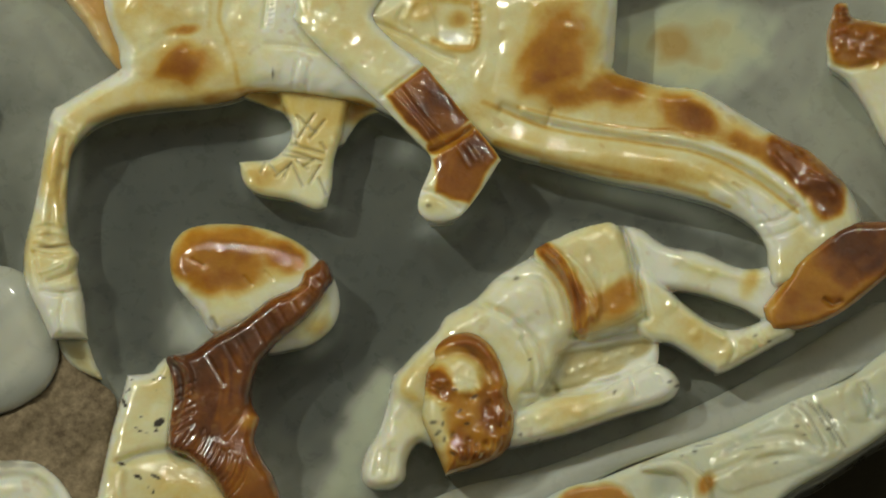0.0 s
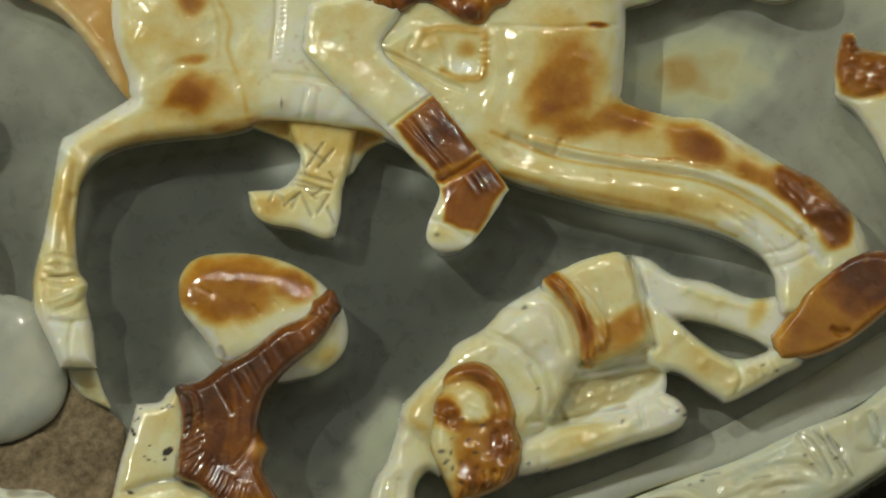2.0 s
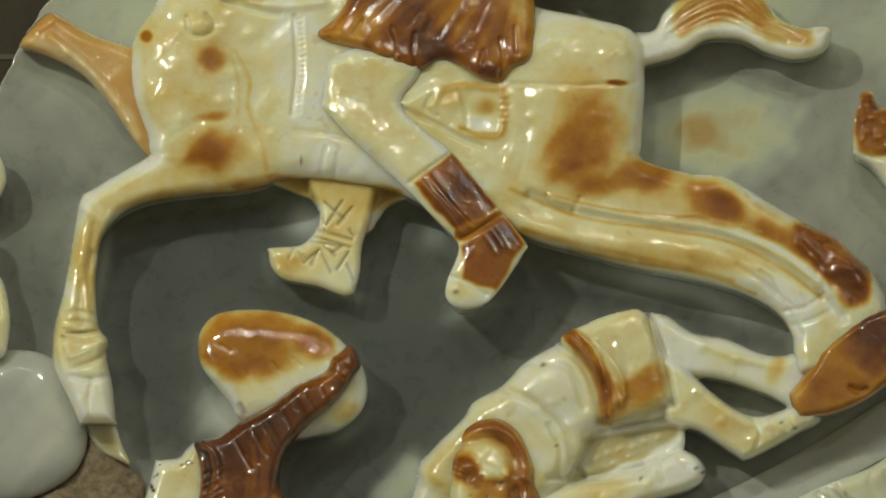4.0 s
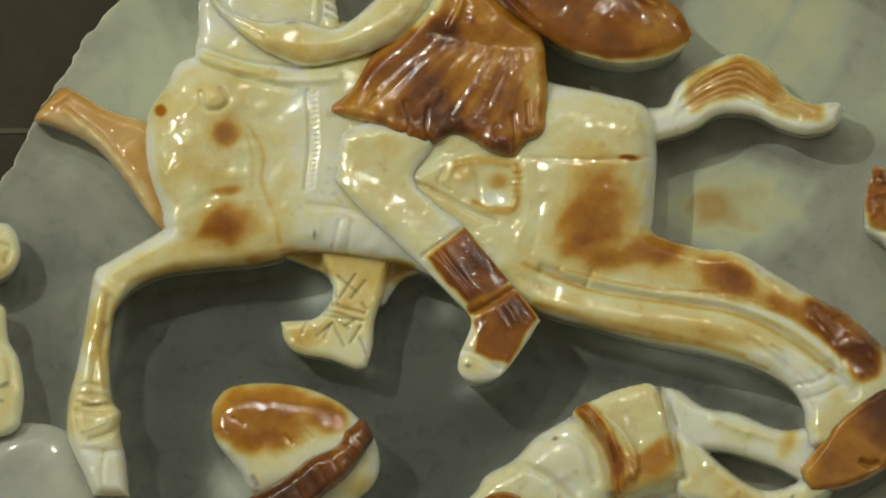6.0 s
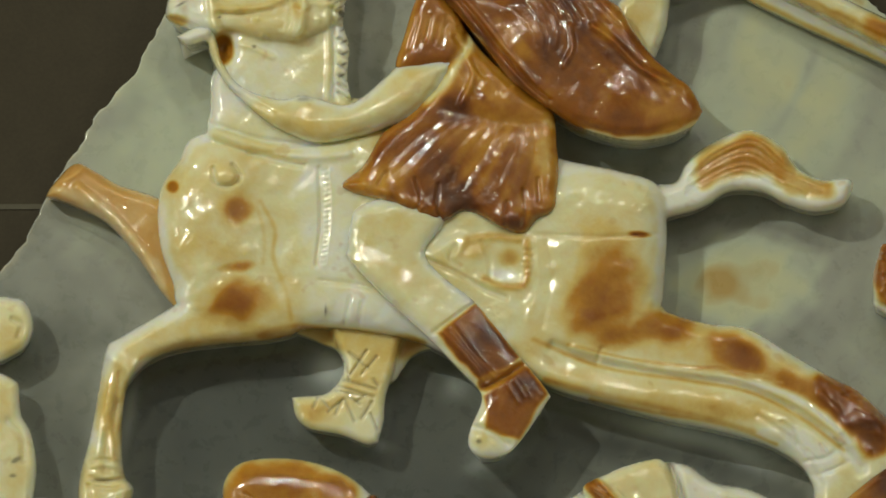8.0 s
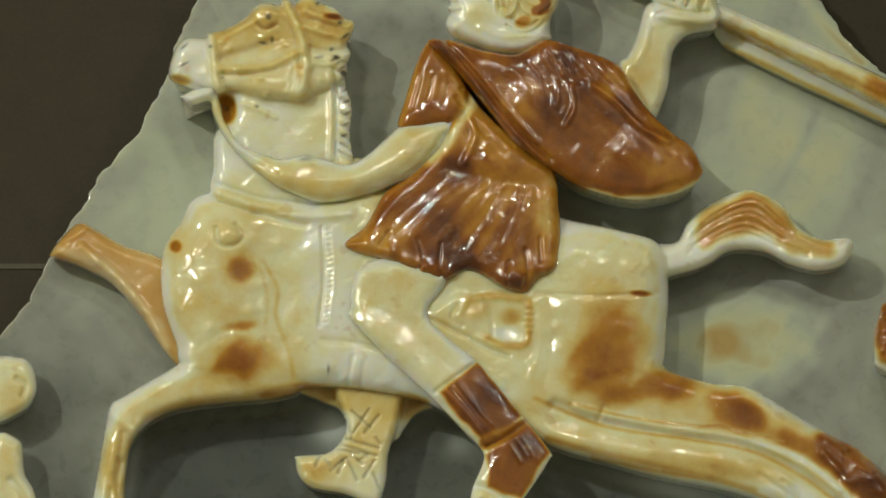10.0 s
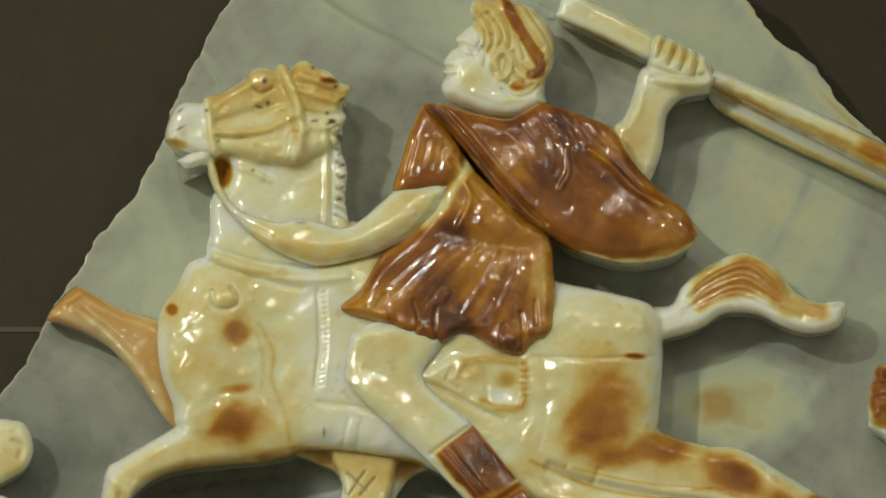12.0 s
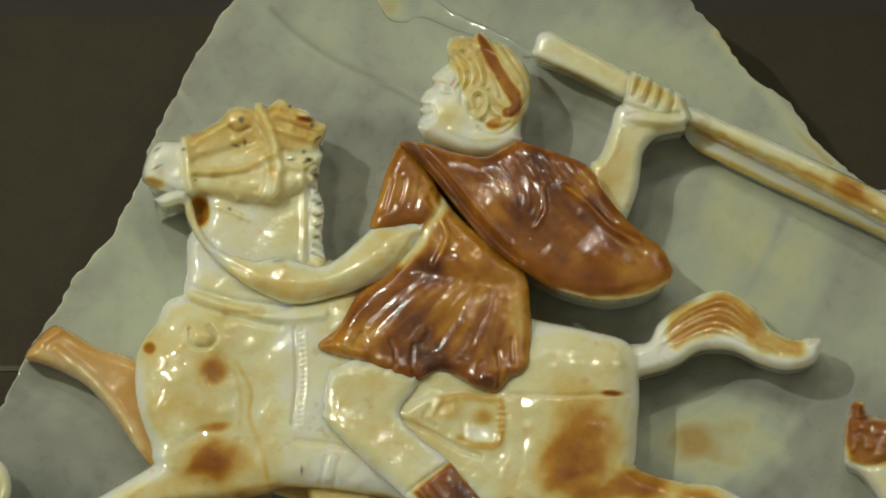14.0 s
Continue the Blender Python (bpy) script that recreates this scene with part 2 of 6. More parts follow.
def patch(points, value, soft=1.0, ragged=0.6):
    """A patch of another layer of the stone: an outline, or a middle with two half sizes and a turn."""
    wide = soft * 1.7 if soft >= 1 else soft
    if isinstance(points, tuple):
        (x, y), a, b, turn = points[0][0], points[1], points[2], radians(points[3])
        c, s = math.cos(turn), math.sin(turn)

        def share(u, v):
            p, q = ((u - x) * c + (v - y) * s) / a, (-(u - x) * s + (v - y) * c) / b
            d = (1 - np.sqrt(p * p + q * q)) * min(a, b) + ragged * wander(u, v, 1.7, x)
            t = np.clip(d / wide + 0.5, 0, 1)
            return t * t * (3 - 2 * t), value
    else:
        outline = curve_through(points, 4)

        def share(u, v):
            d = inside_depth(outline, u, v) + ragged * wander(u, v, 1.7, outline[0, 0])
            t = np.clip(d / wide + 0.5, 0, 1)
            return t * t * (3 - 2 * t), value
    return share


def hair_line(points, width, value):
    """Dirt that has settled in a scratched line."""
    mark = cut(points, width, 1.0)
    return lambda u, v: (mark(u, v), value)


def place(u, v, h):
    """From the front view and the height over the ground to the slab's own axes, in metres."""
    k = 1000 * REACH
    up = (v - h * (SIN + v * COS / k)) / (COS - v * SIN / k)
    right = u * (1 + (up * SIN - h * COS) / k)
    return right * MM, up * MM, h * MM


STANDING = []          # every form cut proud of the ground
UNDERCUT = 0.15        # how far the sides lean in below the rim


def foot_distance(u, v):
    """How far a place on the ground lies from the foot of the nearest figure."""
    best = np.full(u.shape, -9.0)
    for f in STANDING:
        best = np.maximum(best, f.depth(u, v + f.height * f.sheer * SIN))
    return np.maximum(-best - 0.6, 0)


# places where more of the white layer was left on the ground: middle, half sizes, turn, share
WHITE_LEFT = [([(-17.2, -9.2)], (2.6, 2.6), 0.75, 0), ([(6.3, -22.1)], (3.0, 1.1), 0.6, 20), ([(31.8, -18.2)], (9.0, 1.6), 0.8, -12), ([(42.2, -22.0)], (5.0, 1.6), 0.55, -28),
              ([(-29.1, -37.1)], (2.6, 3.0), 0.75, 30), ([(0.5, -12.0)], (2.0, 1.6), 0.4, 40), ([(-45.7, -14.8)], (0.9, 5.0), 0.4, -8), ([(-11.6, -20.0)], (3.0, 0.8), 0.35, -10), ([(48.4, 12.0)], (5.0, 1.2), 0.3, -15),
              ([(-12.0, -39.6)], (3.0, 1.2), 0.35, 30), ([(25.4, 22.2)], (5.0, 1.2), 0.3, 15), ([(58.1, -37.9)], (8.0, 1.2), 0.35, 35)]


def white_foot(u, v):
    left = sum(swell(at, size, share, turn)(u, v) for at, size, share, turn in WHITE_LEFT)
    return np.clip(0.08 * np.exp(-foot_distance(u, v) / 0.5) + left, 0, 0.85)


def carve(name, parent, forms, mat, label="", step=0.3, details=(), tones=(), base=0.05, dirt=(), foot=-0.8, flare=0.12, uneven=0.12, blend=0.5, layers=0.03, pale=0.65, beads=0.16, stands=True, veil=None):
    """One carved piece of stone: its forms melted together, cut, coloured and set on the ground."""
    if stands:
        STANDING.extend(forms)
    lo = np.min([f.outline.min(axis=0) for f in forms], axis=0) - 2 * step
    hi = np.max([f.outline.max(axis=0) for f in forms], axis=0) + 2 * step
    nu, nv = int((hi[0] - lo[0]) / step) + 2, int((hi[1] - lo[1]) / step) + 2
    gu, gv = np.meshgrid(lo[0] + step * np.arange(nu), lo[1] + step * np.arange(nv), indexing="ij")
    depths = [f.depth(gu, gv) for f in forms]
    d = np.max(depths, axis=0)
    inside = d > 0
    cells = inside[:-1, :-1] | inside[1:, :-1] | inside[:-1, 1:] | inside[1:, 1:]
    du, dv = np.gradient(d, step)
    size = np.sqrt(du * du + dv * dv) + 1e-6
    out = d < 0
    move = np.where(out, np.clip(-d, 0, 1.6 * step), 0)
    u, v = gu + move * du / size, gv + move * dv / size
    depths = [np.where(out, f.depth(u, v), k) for f, k in zip(forms, depths)] if len(forms) < 3 else [k + move for k in depths]
    rises = [f.rise(np.where(out & (k > -0.6 * step), np.maximum(k, 0), k), u, v) for f, k in zip(forms, depths)]
    h = np.max(rises, axis=0)
    if blend and len(rises) > 1:
        h = h + blend * np.log(sum(np.exp(np.clip((r - h) / blend, -30, 0)) for r in rises))
    for change in details:
        h = h + change(u, v)
    # small facets left by the tool along the rims
    rnd = random.Random(len(forms) * 101 + nu)
    reach = int(1.2 / step) + 1
    for f in forms if beads else ():
        for k in range(0, len(f.outline), 2):
            x, y = f.outline[k] * 0.94 + f.middle * 0.06 + np.array((rnd.uniform(-0.6, 0.6), rnd.uniform(-0.6, 0.6)))
            i, j = int((x - lo[0]) / step), int((y - lo[1]) / step)
            w = (slice(max(i - reach, 0), i + reach + 1), slice(max(j - reach, 0), j + reach + 1))
            h[w] += beads * rnd.uniform(-0.6, 1.0) * np.exp(-((u[w] - x) ** 2 + (v[w] - y) ** 2) / rnd.uniform(0.12, 0.4))
    h = np.maximum(h + uneven * wander(u, v, 2.6, lo[0]) + 0.22 * uneven * wander(u, v, 0.9, lo[1]) + 0.015 * uneven * wander(u, v, 0.33, hi[1]), foot + 0.3)
    tone = np.full(u.shape, float(base)) + 0.05 * wander(u, v, 5.0, hi[0])
    tone = tone + layers * np.sin(h * 4.2 + 1.5 * wander(u, v, 4.0, lo[0]))
    if pale:
        tone = tone + np.clip(0.07 * (h - np.median(h[d > 0])), -0.12, 0.05)
    tone = tone * (1 - pale * np.exp(-(np.maximum(d, 0) / 1.15) ** 2))
    for share in tones:
        s, value = share(u, v)
        tone = tone * (1 - s) + value * s
    grime = np.zeros(u.shape)
    for share in dirt:
        s, value = share(u, v)
        grime = np.maximum(grime, s * value)
    used = np.zeros(u.shape, dtype=bool)
    used[:-1, :-1] |= cells
    used[1:, :-1] |= cells
    used[:-1, 1:] |= cells
    used[1:, 1:] |= cells
    number = np.full(u.shape, -1)
    number[used] = np.arange(used.sum())
    x, y, z = place(u[used], v[used], h[used])
    verts = np.stack([x, y, z], axis=1)
    i, j = np.nonzero(cells)
    quads = np.stack([number[i, j], number[i + 1, j], number[i + 1, j + 1], number[i, j + 1]], axis=1)
    # sheer sides below the rim
    edges = {}
    for q in quads:
        for a, b in ((q[0], q[1]), (q[1], q[2]), (q[2], q[3]), (q[3], q[0])):
            if (b, a) in edges:
                del edges[(b, a)]
            else:
                edges[(a, b)] = True
    rim = sorted({a for e in edges for a in e})
    at = {a: k for k, a in enumerate(rim)}
    ru, rv = (du / size)[used][rim], (dv / size)[used][rim]
    top = verts[rim]
    rings, faces = [], quads.tolist()
    for share, spread in ((0.55, -0.05), (0.2, 0.1), (0.0, 1.0)):
        ring = top.copy()
        ring[:, 2] = foot * MM + (top[:, 2] - foot * MM) * share
        under = UNDERCUT * (top[:, 2] - ring[:, 2]) if stands else 0.0
        ring[:, 0] += ru * (under - flare * spread * MM)
        ring[:, 1] += rv * (under - flare * spread * MM)
        rings.append(ring)
    n0, nr = len(verts), len(rim)
    for a, b in edges:
        ids_a = [a] + [n0 + k * nr + at[a] for k in range(3)]
        ids_b = [b] + [n0 + k * nr + at[b] for k in range(3)]
        for k in range(3):
            faces.append((ids_b[k], ids_a[k], ids_a[k + 1], ids_b[k + 1]))
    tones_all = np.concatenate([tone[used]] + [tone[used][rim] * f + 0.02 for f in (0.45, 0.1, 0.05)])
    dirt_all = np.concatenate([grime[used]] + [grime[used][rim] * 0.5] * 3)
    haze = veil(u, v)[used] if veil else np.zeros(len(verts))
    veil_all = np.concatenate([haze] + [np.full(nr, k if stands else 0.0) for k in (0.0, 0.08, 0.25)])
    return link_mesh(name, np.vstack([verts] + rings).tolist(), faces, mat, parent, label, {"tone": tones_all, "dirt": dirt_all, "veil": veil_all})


# ---- the carving ----
root = new("cameo")
root.matrix_world = pose(0, 0, CENTRE, 90 - LEAN_BACK)
tagged(root, "broken sardonyx cameo with carved horse, cream and brown on grey", "cameo")

carve("far_foreleg", root, [Form([(-53.7, 19.9), (-50.9, 18.9), (-47.3, 16.8), (-41.7, 14.9), (-39.7, 12.1), (-38.9, 8.1), (-38.0, -1.1), (-39.3, -0.7), (-41.9, 2.3), (-44.9, 6.7), (-48.9, 11.2), (-53.5, 13.7), (-57.8, 15.2), (-57.8, 15.2), (-56.9, 16.8)], 5.2, 2.2, 0.45)], peach_onyx,
      "peach brown broken foreleg behind the chest", base=0.32, pale=0.0, step=0.25, details=[cut([(-53.3, 16.5), (-48.5, 12.5), (-44.1, 7.3), (-41.3, 2.1)], 0.7, 0.6), cut([(-56.5, 17.3), (-54.1, 18.1), (-52.5, 19.3)], 0.4, 0.3), *[swell([q], (0.6, 0.45), 0.3, -45) for q in [(-48.5, 12.5), (-47.0, 10.9), (-45.7, 9.3), (-43.7, 7.1), (-42.2, 4.5), (-50.9, 14.4)]]], tones=[patch([(-57.3, 16.5), (-54.1, 14.9), (-48.5, 9.7), (-44.5, 4.9), (-40.5, 0.1), (-41.3, 4.9), (-45.3, 9.7), (-50.9, 15.3)], 0.12, 1.0, 0.3)])

carve("horse", root, [
    Form([(-35.2, 24.2), (-38.9, 20.1), (-41.3, 16.5), (-41.9, 12.1), (-41.3, 7.3), (-39.7, 2.9), (-38.5, -0.7), (-30.8, -3.9), (-26.8, -4.6), (-18.0, -3.5), (-5.1, -5.4), (3.7, -9.6), (11.7, -9.6), (21.4, -7.9), (28.6, -3.1), (30.0, 0.1), (30.4, 4.9), (30.7, 11.3), (29.4, 16.9), (23.8, 18.9), (16.1, 20.5), (9.3, 22.6), (-6.7, 24.2), (-18.0, 24.2)], 9.6, 7.5, 0.55),
    Form([(-38.9, 0.1), (-46.9, -4.7), (-49.1, -6.3), (-50.1, -11.2), (-50.9, -16.0), (-51.7, -20.0), (-53.0, -25.2), (-53.0, -30.0), (-50.7, -35.2), (-49.4, -38.2), (-49.4, -38.2), (-44.1, -38.2), (-44.1, -38.2), (-44.6, -32.8), (-45.4, -28.8), (-45.3, -26.2), (-46.5, -24.4), (-46.9, -19.2), (-46.6, -14.4), (-45.7, -11.2), (-42.9, -8.3), (-38.9, -6.7), (-32.4, -5.8), (-25.2, -5.1), (-21.2, -3.1), (-22.8, 3.3), (-30.8, 5.7), (-36.0, 3.3)], 8.6, 2.8, 0.5),
    Form([(9.3, 0.9), (22.2, 7.3), (29.4, 0.1), (31.8, -1.5), (37.4, -3.0), (42.2, -3.5), (47.8, -6.7), (52.7, -9.6), (57.5, -12.0), (59.9, -14.0), (62.7, -16.8), (64.7, -20.8), (65.5, -26.4), (60.7, -30.8), (53.1, -31.6), (51.7, -28.8), (51.4, -26.0), (49.4, -22.8), (44.6, -20.0), (37.4, -18.0), (29.4, -16.4), (21.4, -14.2), (14.1, -12.0), (9.3, -8.3), (4.5, -2.3)], 9.2, 3.2, 0.5),
    Form([(-40.8, 41.4), (-40.5, 43.1), (-39.5, 45.4), (-38.1, 46.4), (-35.6, 46.4), (-35.1, 47.1), (-32.8, 47.7), (-29.9, 49.3), (-28.7, 50.6), (-27.7, 51.3), (-26.3, 51.4), (-25.0, 51.1), (-24.5, 51.9), (-23.4, 51.8), (-22.8, 51.2), (-21.8, 52.1), (-20.6, 52.4), (-18.9, 51.4), (-16.9, 50.7), (-15.7, 49.3), (-14.2, 48.7), (-14.5, 47.1), (-15.3, 45.5), (-14.7, 44.3), (-15.2, 42.7), (-15.7, 40.6), (-19.0, 38.6), (-23.0, 37.4), (-27.1, 37.8), (-31.2, 38.6), (-33.6, 38.2), (-36.0, 38.7), (-38.9, 39.5), (-40.5, 40.4)], 10.2, 2.2, 0.66),
    Form([(-34.4, 39.5), (-32.9, 33.4), (-31.2, 30.9), (-28.7, 27.7), (-22.2, 26.0), (-14.8, 26.8), (-14.9, 32.5), (-14.6, 36.6), (-15.5, 39.8), (-15.7, 43.9), (-22.2, 43.9), (-30.3, 42.3)], 8.9, 1.6, 0.75),
    Form([(-34.2, 32.5), (-34.4, 27.7), (-34.8, 25.2), (-34.0, 22.4), (-27.1, 20.3), (-15.8, 19.5), (-8.4, 21.1), (-5.2, 26.0), (-12.5, 29.2), (-22.2, 28.4), (-28.7, 30.1), (-32.0, 34.2)], 8.8, 2.5, 0.6),
    Form([(27.8, 16.5), (31.8, 17.3), (33.4, 20.1), (35.8, 22.2), (39.8, 24.2), (43.0, 24.7), (47.0, 22.6), (49.4, 19.3), (52.7, 17.7), (56.3, 17.9), (57.2, 16.8), (55.9, 14.1), (51.9, 13.1), (47.8, 14.1), (44.6, 15.7), (41.4, 16.1), (39.0, 15.7), (36.6, 14.1), (33.4, 12.9), (27.8, 12.1)], 7.4, 2.2, 0.5),
], sardonyx, "cream galloping horse with brown spots, carved in high relief", base=0.105, step=0.24, details=[
    cut([(14.5, -6.0), (21.4, -8.6), (33.4, -10.5), (42.2, -12.1), (49.4, -15.6), (55.1, -20.0), (58.3, -23.2)], 0.8, -0.8),
    cut([(11.7, -9.6), (21.4, -12.1), (33.4, -13.4), (41.4, -14.8), (47.0, -17.6)], 1.6, 0.6), cut([(17.3, -6.3), (29.4, -9.2), (40.6, -10.7), (48.6, -13.9), (55.1, -18.2)], 0.5, 0.5), cut([(43.8, -16.0), (49.4, -20.0), (52.7, -25.6)], 0.5, -0.4),
    cut([(47.0, -16.8), (48.8, -18.2), (49.3, -20.0)], 0.3, -0.4), cut([(50.3, -22.4), (53.5, -21.8), (55.9, -20.0)], 0.3, -0.4), cut([(51.5, -24.4), (54.3, -23.6), (56.7, -22.4)], 0.3, -0.35), cut([(52.7, -12.8), (55.5, -16.0), (56.7, -20.0)], 0.4, 0.4), swell([(59.1, -16.0)], (2.41, 2.09), 0.7), swell([(43.0, -4.7)], (3.21, 1.12), 0.6, -20), cut([(55.9, -12.8), (59.1, -12.8), (62.3, -16.8)], 0.35, -0.4),
    swell([(-35.6, 11.3)], (5.62, 9.63), 1.2), swell([(21.4, 11.3)], (7.22, 9.63), 1.3), swell([(-30.8, 0.1)], (7.22, 4.5), 0.35, 20),
    swell([(-25.2, 8.9)], (3.2, 9.63), -0.35), cut([(-36.4, 2.1), (-33.2, 4.5), (-30.0, 6.1)], 0.6, -0.1),
    cut([(-25.8, 19.3), (-24.4, 11.3), (-24.6, 1.7)], 0.8, -0.07),
    cut([(-18.9, 19.3), (-18.6, 12.1), (-19.2, 5.5)], 0.3, -0.5), cut([(-17.3, 19.3), (-17.0, 12.1), (-17.8, 5.5)], 0.35, 0.1),
    *[cut([(x - 0.1, y), (x + 0.6, y + 0.2)], 0.13, -0.2) for x, y in line_through([(-18.3, 18.9), (-18.0, 12.1), (-18.5, 5.7)], 9).tolist()],
    cut([(-18.8, 3.3), (-13.2, 2.6), (-7.5, 0.9)], 0.4, -0.25), cut([(-14.5, 0.9), (-15.4, -3.9)], 0.3, -0.3), cut([(-12.8, 0.1), (-13.3, -3.9)], 0.3, -0.25),
    cut([(12.1, 8.9), (12.5, 3.3), (10.9, -2.3)], 0.6, 0.16), cut([(13.7, 9.3), (14.1, 3.3), (12.9, -3.1)], 0.5, -0.12), cut([(12.1, 9.9), (20.5, 9.6), (29.4, 9.9)], 0.3, -0.2),
    cut([(21.4, -6.3), (20.5, -8.3)], 0.3, -0.4),
    swell([(-32.1, 18.5)], (2.25, 1.93), 0.9), cut([(-34.0, 19.3), (-33.6, 17.1), (-31.5, 16.8), (-30.2, 18.1), (-31.2, 19.7)], 0.3, -0.7),
    cut([(-35.6, 25.0), (-28.4, 22.6), (-21.2, 21.0), (-14.8, 21.4)], 0.7, 0.7), cut([(-35.2, 25.9), (-27.6, 23.5), (-19.6, 22.6)], 0.4, -0.6), cut([(-34.8, 23.4), (-27.6, 21.1), (-21.2, 19.7)], 0.4, -0.6),
    cut([(-28.8, 21.2), (-20.6, 22.3), (-12.5, 24.4), (-6.0, 26.8)], 0.5, -0.4),
    cut([(-51.5, -24.8), (-48.9, -25.5), (-46.3, -24.7)], 0.4, -0.5), cut([(-51.7, -25.9), (-48.7, -26.4), (-45.7, -25.9)], 0.35, -0.4), cut([(-49.7, -30.1), (-47.3, -29.3), (-45.3, -27.9)], 0.4, -0.5),
    cut([(-50.5, -31.4), (-47.7, -31.8), (-44.7, -31.2)], 0.4, -0.5), cut([(-47.6, -31.8), (-48.1, -35.0), (-47.8, -37.9)], 0.3, -0.3), swell([(-46.3, -26.3)], (1.61, 2.09), 0.8),
    cut([(-47.7, -14.3), (-48.9, -19.1), (-49.3, -23.9)], 0.7, -0.5), cut([(-49.4, -7.1), (-46.0, -9.6), (-44.5, -13.5)], 0.8, 0.5),
    *[swell([q], (0.9, 0.7), 0.4, -40) for q in [(52.7, -12.8), (54.7, -14.8), (56.7, -16.8), (57.9, -20.0), (59.9, -16.0), (61.1, -18.4), (59.1, -21.2), (53.5, -10.8)]], *[cut(q, 0.25, -0.35) for q in ([(55.9, -12.0), (57.5, -13.6), (59.1, -12.8)], [(57.5, -15.2), (59.9, -16.0), (61.9, -14.8)], [(50.7, -20.8), (51.9, -22.0)], [(52.7, -20.0), (53.6, -21.4)], [(54.7, -19.2), (55.7, -20.5)])],
    *[swell([q], (1.2, 0.9), 0.22, 30) for q in [(-38.9, 8.1), (-36.4, 12.1), (-34.8, 4.9), (-29.2, 7.3), (-27.6, 11.3), (-25.2, 16.9), (17.3, 16.1), (22.2, 14.5), (26.2, 16.9), (24.6, 4.9), (15.7, 8.1), (28.6, 3.3), (14.1, 4.9), (18.9, -2.3), (-18.0, -0.7), (-14.8, -2.3), (-10.0, -3.1)]],
    cut([(-47.3, -10.0), (-47.8, -14.0), (-48.0, -18.0), (-47.7, -21.6)], 0.4, -0.4), cut([(-49.4, -16.4), (-49.3, -21.2)], 0.4, -0.25), cut([(-44.8, -8.4), (-46.4, -11.6), (-46.7, -16.4)], 0.5, 0.4), cut([(-51.5, -22.6), (-49.7, -22.2), (-46.7, -22.8)], 0.25, -0.4), cut([(-51.3, -23.8), (-49.3, -23.6), (-46.7, -24.1)], 0.25, -0.35), cut([(-51.0, -25.4), (-48.9, -25.2), (-46.4, -24.9)], 0.2, -0.4), swell([(-45.6, -25.6)], (1.2, 1.3), 0.6), cut([(-50.9, -28.8), (-49.3, -28.3), (-47.7, -27.6)], 0.2, 0.35), cut([(-51.7, -26.0), (-51.3, -28.4), (-50.5, -30.4)], 0.35, -0.4),
    # saddle cloth: a flap and its border
    sink([(-3.9, 6.7), (-1.5, 8.5), (1.3, 9.9), (2.2, 9.3), (0.9, 7.3), (1.3, 5.3), (-1.5, 5.7)], 0.35, 1.2), cut([(-3.9, 6.5), (-1.5, 5.5), (1.3, 4.1), (4.5, 2.2), (7.7, 0.9)], 0.35, -0.5), cut([(0.9, 7.1), (2.2, 8.9), (5.3, 9.4), (9.7, 9.2)], 0.5, 0.3), cut([(10.8, 8.5), (10.9, 5.7), (10.4, 2.9)], 0.45, 0.4), cut([(3.5, 3.7), (6.1, 2.6), (9.7, 2.3)], 0.4, 0.35), cut([(0.5, 8.1), (-0.3, 6.5), (1.3, 5.3)], 0.35, -0.4), swell([(7.9, 5.5)], (1.5, 1.6), -0.4), swell([(2.9, 7.1)], (1.6, 1.2), 0.4, 30),
               *[cut(q, 0.16, -0.25) for q in ([(10.3, 7.7), (11.4, 7.6)], [(10.3, 6.8), (11.4, 6.7)], [(10.2, 5.9), (11.3, 5.9)], [(10.1, 5.1), (11.2, 5.0)], [(10.0, 4.2), (11.2, 4.1)])], cut([(4.3, 8.9), (5.3, 6.5), (5.5, 3.7)], 0.4, -0.25),
    # bridle, eye, mane
    cut([(-24.0, 51.8), (-22.9, 49.2), (-21.8, 46.4), (-21.2, 43.5), (-21.6, 39.8), (-22.2, 38.2)], 0.75, 0.95), cut([(-24.8, 51.1), (-23.7, 48.6), (-22.6, 45.9), (-22.1, 43.1)], 0.25, -0.35), cut([(-23.0, 51.6), (-21.9, 48.8), (-20.8, 45.9), (-20.4, 43.1)], 0.25, -0.35), cut([(-35.1, 47.0), (-34.4, 44.3), (-34.2, 41.5), (-33.4, 38.6)], 0.65, 0.75), cut([(-35.7, 46.4), (-35.1, 43.9), (-34.9, 41.1)], 0.25, -0.4),
    cut([(-33.2, 42.1), (-29.5, 42.1), (-26.3, 42.6), (-22.0, 44.6)], 0.65, 0.7), cut([(-33.2, 41.3), (-29.5, 41.2), (-25.5, 41.8)], 0.3, -0.35), cut([(-23.2, 44.1), (-22.7, 41.3), (-23.5, 38.1)], 0.45, 0.5), cut([(-22.0, 48.3), (-19.0, 47.3), (-15.5, 46.2)], 0.5, 0.5), cut([(-20.6, 45.1), (-18.1, 44.6), (-15.2, 44.7)], 0.4, -0.4), cut([(-20.6, 43.1), (-18.1, 42.6), (-15.7, 43.1)], 0.4, 0.35),
    swell([(-26.7, 49.3)], (1.7, 1.4), 0.9), cut([(-28.2, 48.6), (-27.1, 47.7), (-25.5, 48.3)], 0.3, -0.5), cut([(-28.4, 50.0), (-27.1, 50.6), (-25.3, 49.9)], 0.35, 0.4), cut([(-32.8, 46.8), (-29.9, 48.2), (-28.5, 48.8)], 0.5, 0.4), cut([(-33.2, 43.5), (-29.1, 44.7), (-25.5, 46.2)], 0.7, -0.5),
